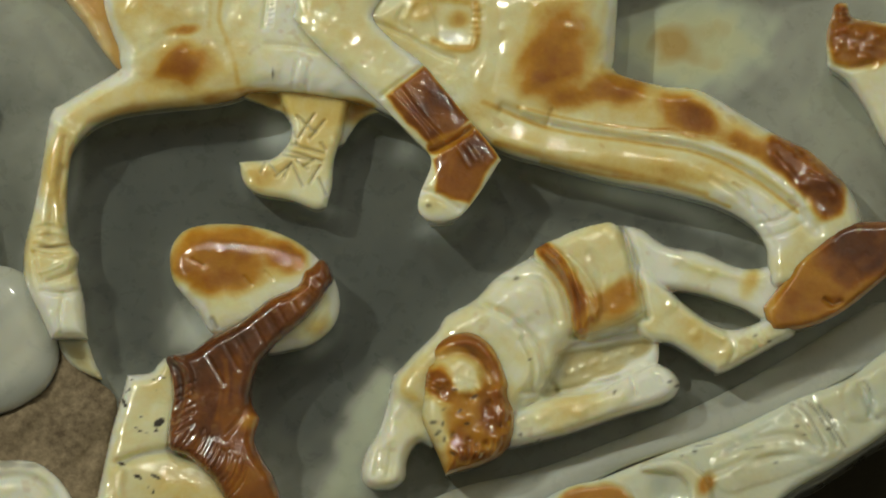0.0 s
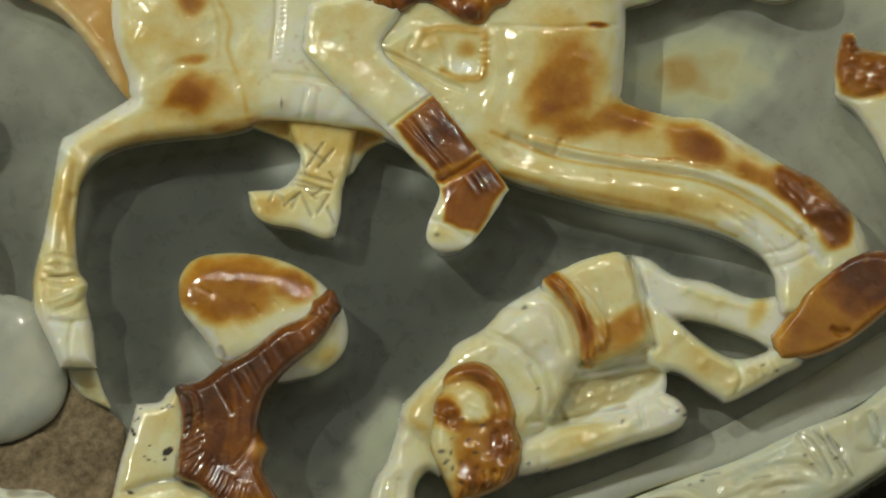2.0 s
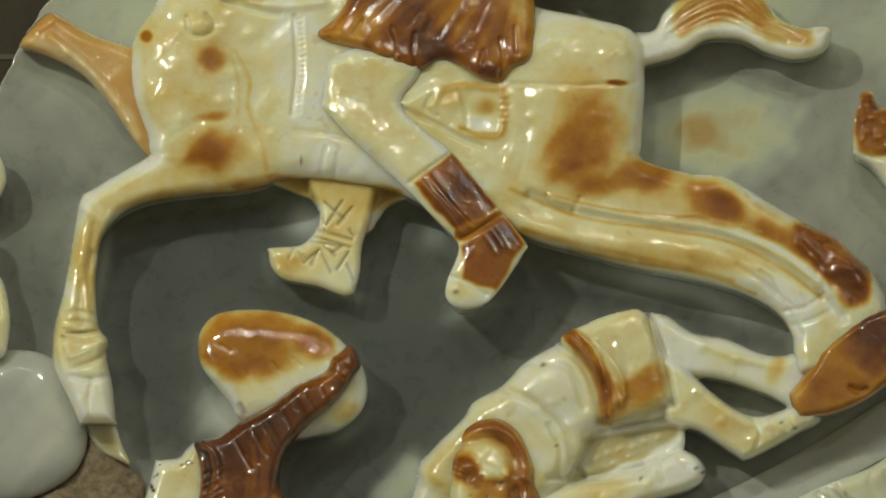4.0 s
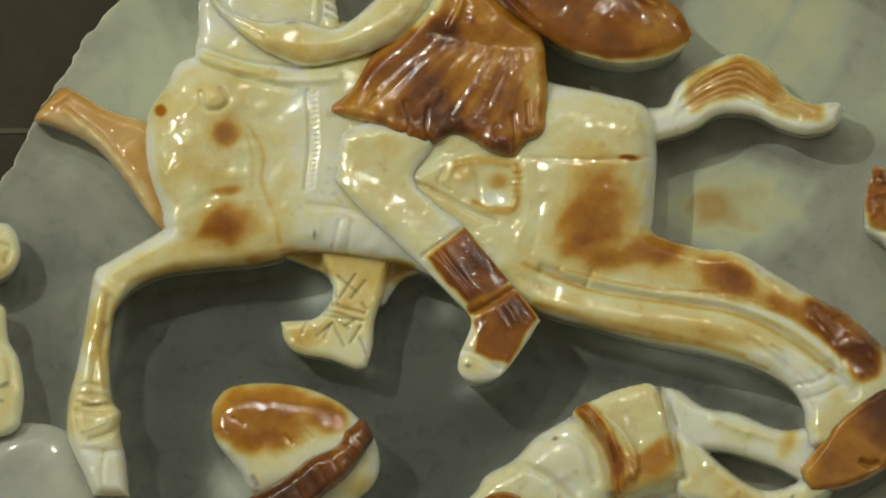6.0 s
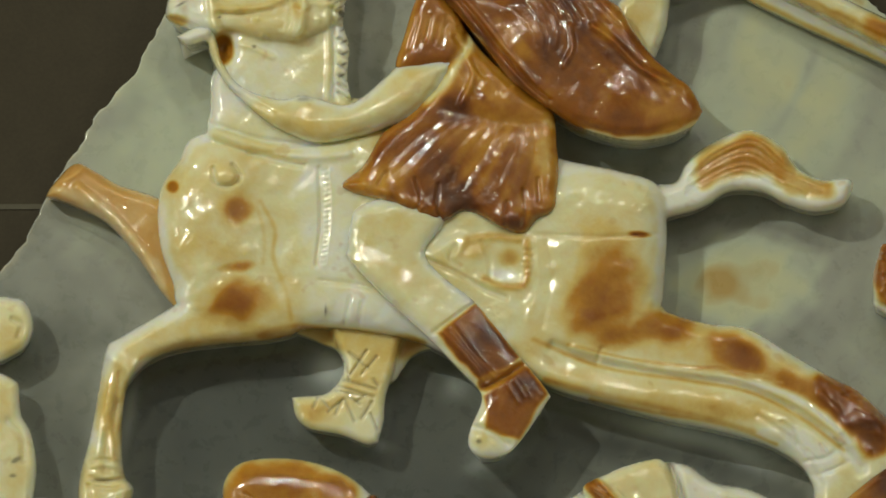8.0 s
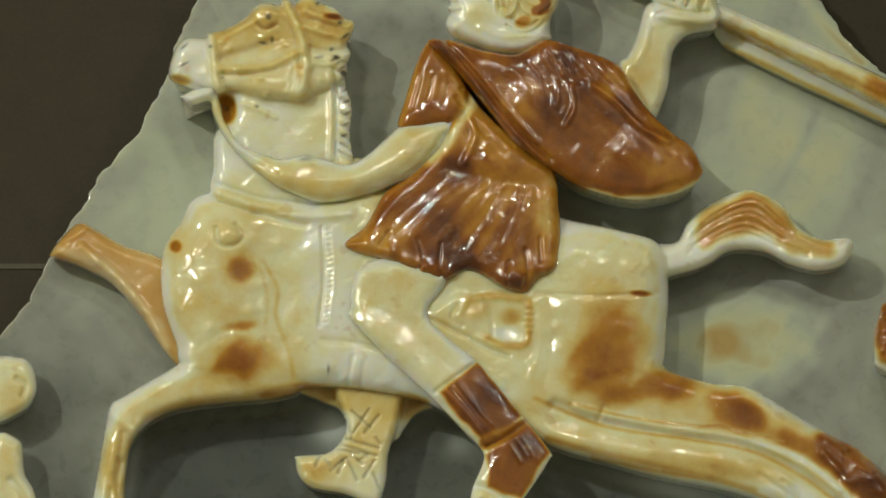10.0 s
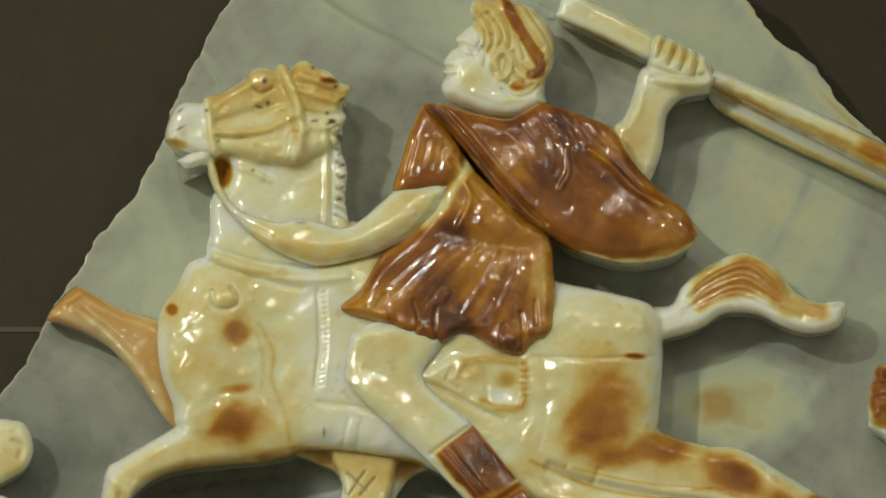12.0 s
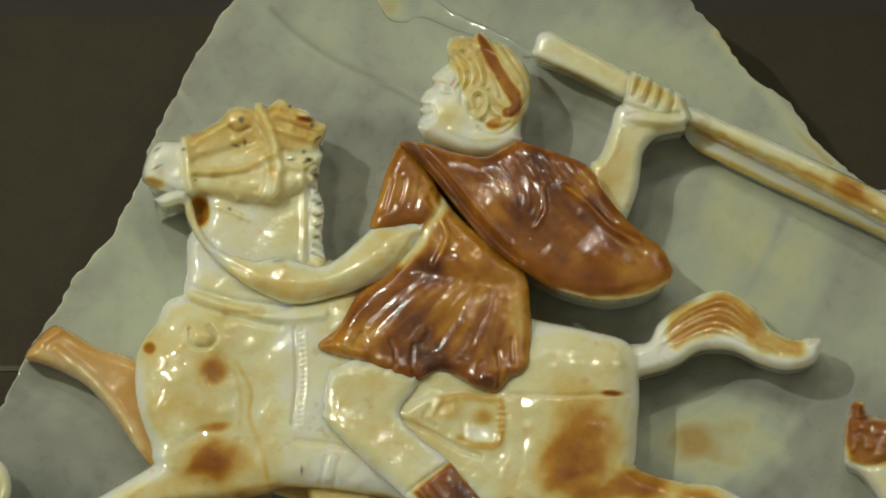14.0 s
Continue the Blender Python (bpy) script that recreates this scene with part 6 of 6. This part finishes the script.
carve("lower_ledge", root, [Form([(-0.9, -64.7), (7.1, -59.8), (19.0, -56.9), (31.0, -52.5), (42.9, -47.5), (54.9, -41.0), (68.3, -32.5), (78.8, -25.2), (78.8, -35.5), (68.2, -41.2), (54.8, -48.3), (42.9, -52.9), (30.9, -56.8), (15.0, -64.7)], 1.8, 5.0, 0.5, tilt=(0.0, -0.12))], milky_onyx, "smooth grey ledge below the figures", base=0.5, pale=0.0, beads=0.0, step=0.4, uneven=0.03, stands=False)
carve("border_relief", root, [Form([(17.4, -67.1), (19.8, -60.8), (27.7, -58.4), (33.3, -56.2), (38.9, -54.1), (46.9, -51.3), (54.9, -47.5), (62.8, -44.4), (68.2, -40.4), (78.8, -34.0), (78.7, -43.5), (68.2, -52.1), (61.2, -56.6), (54.8, -60.3), (45.2, -67.2)], 3.4, 2.0, 0.55),
                              Form([(21.8, -62.8), (23.0, -59.7), (27.7, -58.6), (31.7, -59.4), (31.9, -62.4)], 4.2, 2.0, 0.6), Form([(33.7, -57.2), (34.9, -55.9), (38.9, -55.4), (42.1, -57.3), (43.8, -60.1), (43.2, -63.2), (40.9, -63.2), (40.3, -59.3), (38.1, -57.5)], 4.6, 1.2, 0.5),
                              Form([(43.7, -55.5), (49.3, -52.5), (54.8, -50.2), (61.2, -50.2), (62.8, -53.8), (57.2, -56.9), (50.0, -59.3), (45.2, -60.1)], 3.7, 3.0, 0.6), Form([(62.0, -45.8), (65.2, -43.6), (70.8, -41.1), (72.4, -46.7), (66.0, -50.2), (62.8, -49.8)], 3.8, 2.0, 0.5)], pale_onyx, "cream broken border carving with brown spots", base=0.06, step=0.25, layers=0.015,
      details=[cut([(46.1, -54.6), (50.1, -52.8), (54.9, -52.2), (58.1, -53.8)], 0.6, -0.4), cut([(46.9, -57.0), (51.7, -54.6), (56.5, -54.6)], 0.5, 0.3), *[cut(q, 0.25, -0.35) for q in ([(54.9, -47.8), (57.3, -49.4), (59.7, -53.8)], [(56.9, -47.4), (58.9, -49.5), (61.3, -53.1)], [(58.9, -48.3), (60.5, -50.7), (62.5, -53.9)], [(64.5, -45.1), (65.7, -48.3), (67.3, -50.3)])], swell([(63.1, -45.9)], (1.2, 1.6), 0.7), cut([(54.8, -48.2), (58.0, -52.2), (59.6, -54.6)], 0.35, -0.5), cut([(56.4, -47.5), (59.8, -51.8), (61.2, -53.8)], 0.35, -0.5), cut([(58.0, -47.0), (61.2, -51.0)], 0.3, -0.4), swell([(37.3, -60.4)], (1.93, 2.09), -1.0), cut([(43.7, -57.7), (49.2, -55.7), (56.4, -54.6)], 0.6, -0.4), cut([(65.2, -45.0), (66.4, -47.4), (66.0, -49.4)], 0.4, -0.5)],
      tones=[patch([(23.0, -60.1), (27.7, -59.0), (31.3, -59.7), (31.9, -62.4), (22.2, -62.8)], 0.5, 1.0, 0.2), patch(([(43.0, -59.1)], 1.04, 1.61, -25), 0.48, 1.0, 0.2), patch(([(52.4, -53.7)], 4.82, 1.93, 25), 0.14, 2, 1), hair_line([(19.8, -60.1), (27.8, -57.8), (33.3, -55.9), (42.9, -52.3), (54.9, -47.0), (68.3, -39.9)], 0.3, 0.4)],
      dirt=[*[hair_line(q, 0.16, 0.45) for q in ([(54.9, -47.8), (57.3, -49.4), (59.7, -53.8)], [(56.9, -47.4), (58.9, -49.5), (61.3, -53.1)], [(58.9, -48.3), (60.5, -50.7), (62.5, -53.9)], [(41.4, -53.8), (43.8, -53.4)], [(48.5, -54.2), (50.9, -53.8)])], *[patch(([(x, y)], a, c, r), 0.75, 0.3, 0.1) for (x, y), a, c, r in zip([(55.8, -51.0), (52.8, -56.1), (39.5, -55.1), (41.3, -54.5), (58.4, -48.6), (59.2, -50.2), (60.2, -51.4), (60.4, -49.6), (56.8, -52.2), (66.0, -45.8)], (0.35, 0.3, 0.25, 0.25, 1.0, 0.8, 0.3, 0.9, 0.3, 0.8), (0.25, 0.15, 0.15, 0.15, 0.12, 0.12, 0.2, 0.12, 0.15, 0.12), (0, 10, 0, 0, -55, -55, 0, -55, 0, -70))]], stands=False)

carve("edge_fragment", root, [Form([(-66.1, 0.1), (-62.1, 0.7), (-60.4, -0.3), (-59.6, -2.7), (-59.9, -5.1), (-61.7, -7.1), (-66.1, -8.3)], 6.5, 2.2, 0.5), Form([(-66.1, -11.6), (-62.1, -11.0), (-61.5, -13.6), (-61.2, -16.0), (-59.9, -18.4), (-59.1, -22.4), (-59.3, -26.4), (-60.1, -28.8), (-62.9, -30.0), (-66.1, -30.0)], 6.5, 2.4, 0.5)], sardonyx, "cream broken figure at the edge of the ground", base=0.1, step=0.25,
      details=[cut([(-62.5, -2.3), (-61.3, -3.1), (-61.7, -4.7)], 0.4, -0.6), cut([(-63.3, -16.8), (-61.3, -19.2), (-60.9, -22.4)], 0.5, -0.5)], tones=[patch(([(-62.9, -4.7)], 1.61, 2.41, 0), 0.2, 1.5, 0.6)], dirt=[patch(([(-62.1, -22.4)], 0.72, 0.32, 30), 0.6, 0.3, 0.1), patch(([(-62.5, -24.6)], 0.48, 0.24, 0), 0.6, 0.3, 0.1)])
carve("upper_fragment", root, [Form([(-6.5, 68.3), (-6.9, 66.7), (-6.2, 65.1), (-4.9, 63.7), (-2.6, 63.4), (-0.4, 64.1), (3.9, 62.4), (7.9, 61.1), (13.2, 58.6), (15.3, 58.3), (14.9, 59.6), (8.8, 62.7), (3.9, 64.9), (1.0, 67.5), (-0.6, 69.9)], 0.12, 3.0, 0.0)], grey_onyx, "faint low shoulder of ground left at the top", base=0.6, pale=0.0, beads=0.0, step=0.3, tones=[patch(([(-5.5, 65.7)], 1.6, 2.2, 30), 0.88, 2.0, 0.4)], stands=False)

carve("ground_slab", root, [Form([(-27.5, 66.7), (-29.0, 65.0), (-30.3, 63.1), (-31.8, 60.6), (-33.2, 58.6), (-34.6, 55.8), (-36.0, 52.9), (-37.2, 50.5), (-38.5, 48.0), (-39.7, 45.7), (-40.4, 43.6), (-40.9, 41.5), (-41.9, 39.1), (-43.0, 37.3), (-44.0, 35.2), (-45.0, 33.0), (-47.3, 30.5), (-49.9, 27.7), (-50.9, 26.1), (-51.9, 24.5), (-53.1, 22.2), (-54.4, 20.4), (-56.0, 18.0), (-57.6, 15.5), (-58.7, 13.1), (-59.6, 10.7), (-61.3, 7.8), (-61.3, 8.2), (-66.2, 1.8), (-74.3, -6.3), (-77.6, -26.7), (-73.7, -63.2), (-29.0, -66.6)] + [(42.8, -67.2), (54.8, -61.1), (68.2, -52.6), (78.7, -42.7)] + [(76.9, 30.6), (63.9, 39.4), (59.9, 42.8), (55.0, 47.7), (52.6, 51.4), (46.5, 55.9), (43.7, 60.0), (40.8, 63.2), (38.2, 66.5), (32.3, 73.0), (20.2, 77.1), (-12.3, 76.4), (-22.9, 72.3)], 0.0, 1.0, 1.0, smooth=9, chip=0.3)],
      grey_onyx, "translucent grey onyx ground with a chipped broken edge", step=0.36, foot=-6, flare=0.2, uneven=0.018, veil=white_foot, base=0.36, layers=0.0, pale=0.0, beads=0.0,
      tones=[patch(([(-40.1, 30.9)], 24.0, 17.0, 40), 0.58, 8, 2), patch(([(0.6, 61.7)], 30.0, 11.0, -5), 0.6, 9, 2), patch([(20.1, 57.6), (40.4, 61.6), (65.6, 39.6), (72.0, 14.4), (60.6, 7.9), (34.6, 21.0), (36.3, 42.1), (26.6, 50.3)], 0.63, 7, 2),
             patch(([(47.7, 33.9)], 7.22, 4.82, -30), 0.78, 6, 2), patch([(32.6, 14.5), (43.8, 16.1), (51.1, 10.5), (47.8, -1.5), (37.4, -3.1), (32.2, 1.7)], 0.42, 4, 1), patch(([(39.4, 5.3)], 6.42, 3.21, 10), 0.78, 5, 1),
             patch([(52.7, 8.9), (62.9, 12.9), (73.5, 3.3), (68.7, -14.4), (57.5, -7.9)], 0.44, 5, 1), patch([(-47.7, -12.8), (-42.1, -8.7), (-14.8, -4.7), (9.3, -12.8), (29.4, -17.6), (45.4, -22.4), (48.6, -28.8), (25.4, -24.0), (9.3, -35.2), (5.3, -51.3), (-22.8, -52.9), (-38.9, -43.3), (-43.7, -33.6)], 0.07, 6, 1.5),
             patch([(-8.8, -51.1), (-5.6, -44.7), (-1.6, -42.4), (-0.8, -46.3), (-5.3, -56.7), (-4.9, -61.5), (-12.1, -62.2), (-9.6, -55.9)], 0.62, 2, 0.6), patch(([(-29.1, -36.7)], 4.01, 3.21, 0), 0.5, 4, 1), patch([(-69.4, -1.5), (-58.1, -1.1), (-50.9, -3.1), (-46.9, -4.7), (-49.7, -9.6), (-51.7, -20.8), (-52.9, -29.6), (-60.5, -33.6), (-69.4, -33.6)], 0.27, 4, 1), hair_line([(-18.1, 60.6), (-14.0, 58.1), (-10.0, 56.1), (-4.3, 54.0), (-0.6, 52.0)], 0.22, 0.72), hair_line([(-35.4, 53.3), (-34.0, 51.3), (-32.8, 48.8)], 0.5, 0.62), patch(([(42.3, 3.9)], 3.6, 2.8, 0), 0.97, 3.0, 0.8), patch(([(39.5, 7.1)], 2.6, 1.6, 20), 0.5, 3.0, 0.8), patch(([(44.3, 2.3)], 7.0, 4.6, 10), 0.9, 4.0, 1.0), patch(([(39.5, 4.3)], 3.6, 2.8, 20), 0.95, 6.0, 1.6), patch(([(33.8, 11.2)], 4.0, 3.0, 60), 0.3, 4.0, 1.0), hair_line([(42.1, 61.7), (47.8, 55.1), (52.7, 48.6), (58.3, 42.9)], 1.0, 0.86),
             *[hair_line(q, w, k) for q, w, k in (([(47.7, 39.7), (44.4, 30.7), (40.3, 21.0)], 1.6, 0.72), ([(55.8, 33.9), (52.6, 27.4), (47.7, 20.9)], 2.0, 0.74), ([(60.7, 32.3), (59.1, 25.8), (54.1, 17.7)], 1.2, 0.56), ([(40.4, 42.1), (37.9, 34.0), (37.1, 29.1)], 1.4, 0.58), ([(51.8, 35.6), (49.3, 29.9), (46.0, 24.2)], 0.8, 0.56))]],
      dirt=[hair_line([(-22.2, 65.5), (-18.9, 62.2), (-14.9, 59.2), (-10.8, 56.8), (-5.9, 54.5), (-1.0, 51.8)], 0.5, 0.32), hair_line([(-20.5, 65.1), (-17.3, 61.3), (-13.2, 58.7)], 0.9, 0.12), hair_line([(-46.2, 31.8), (-45.0, 29.7), (-45.8, 26.9)], 1.6, 0.14), hair_line([(-21.3, 64.6), (-15.6, 59.7), (-9.1, 56.4), (-4.3, 53.6), (-0.2, 51.5)], 0.35, 0.22), hair_line([(-35.6, 53.3), (-33.9, 51.2), (-32.7, 48.4)], 0.3, 0.2), hair_line([(2.8, -25.7), (7.2, -28.9), (11.2, -32.1)], 0.2, 0.15)],
      details=[cut([(-22.9, 65.0), (-15.6, 59.3), (-9.2, 56.0), (-2.7, 52.4)], 0.6, -0.05), cut([(-35.6, 53.3), (-33.9, 51.2), (-32.9, 48.8)], 0.5, -0.04)], stands=False)

# ---- backing board and mount ----
board = box_mesh("backing_board", -0.45, 0.45, -1.225, 0.0755, -0.036, -0.022, board_cloth, bevel=0.002)
board.matrix_world = pose(0, 0, CENTRE, 90 - LEAN_BACK)
tagged(board, "dark brown cloth covered board leaning against the wall", "display board", kind="structure")
mount = box_mesh("mount_block", -0.03, 0.03, -0.03, 0.02, -0.0225, -0.0058, dark_paint, bevel=0.001)
mount.matrix_world = pose(0, 0, CENTRE, 90 - LEAN_BACK)
tagged(mount, "small dark block that holds the cameo to the board", "mount")
seam = box_mesh("board_seam", -0.45, 0.45, 0.0196, 0.0204, -0.0226, -0.0218, seam_edge, board)
seam["label"] = "thin paler seam across the board"
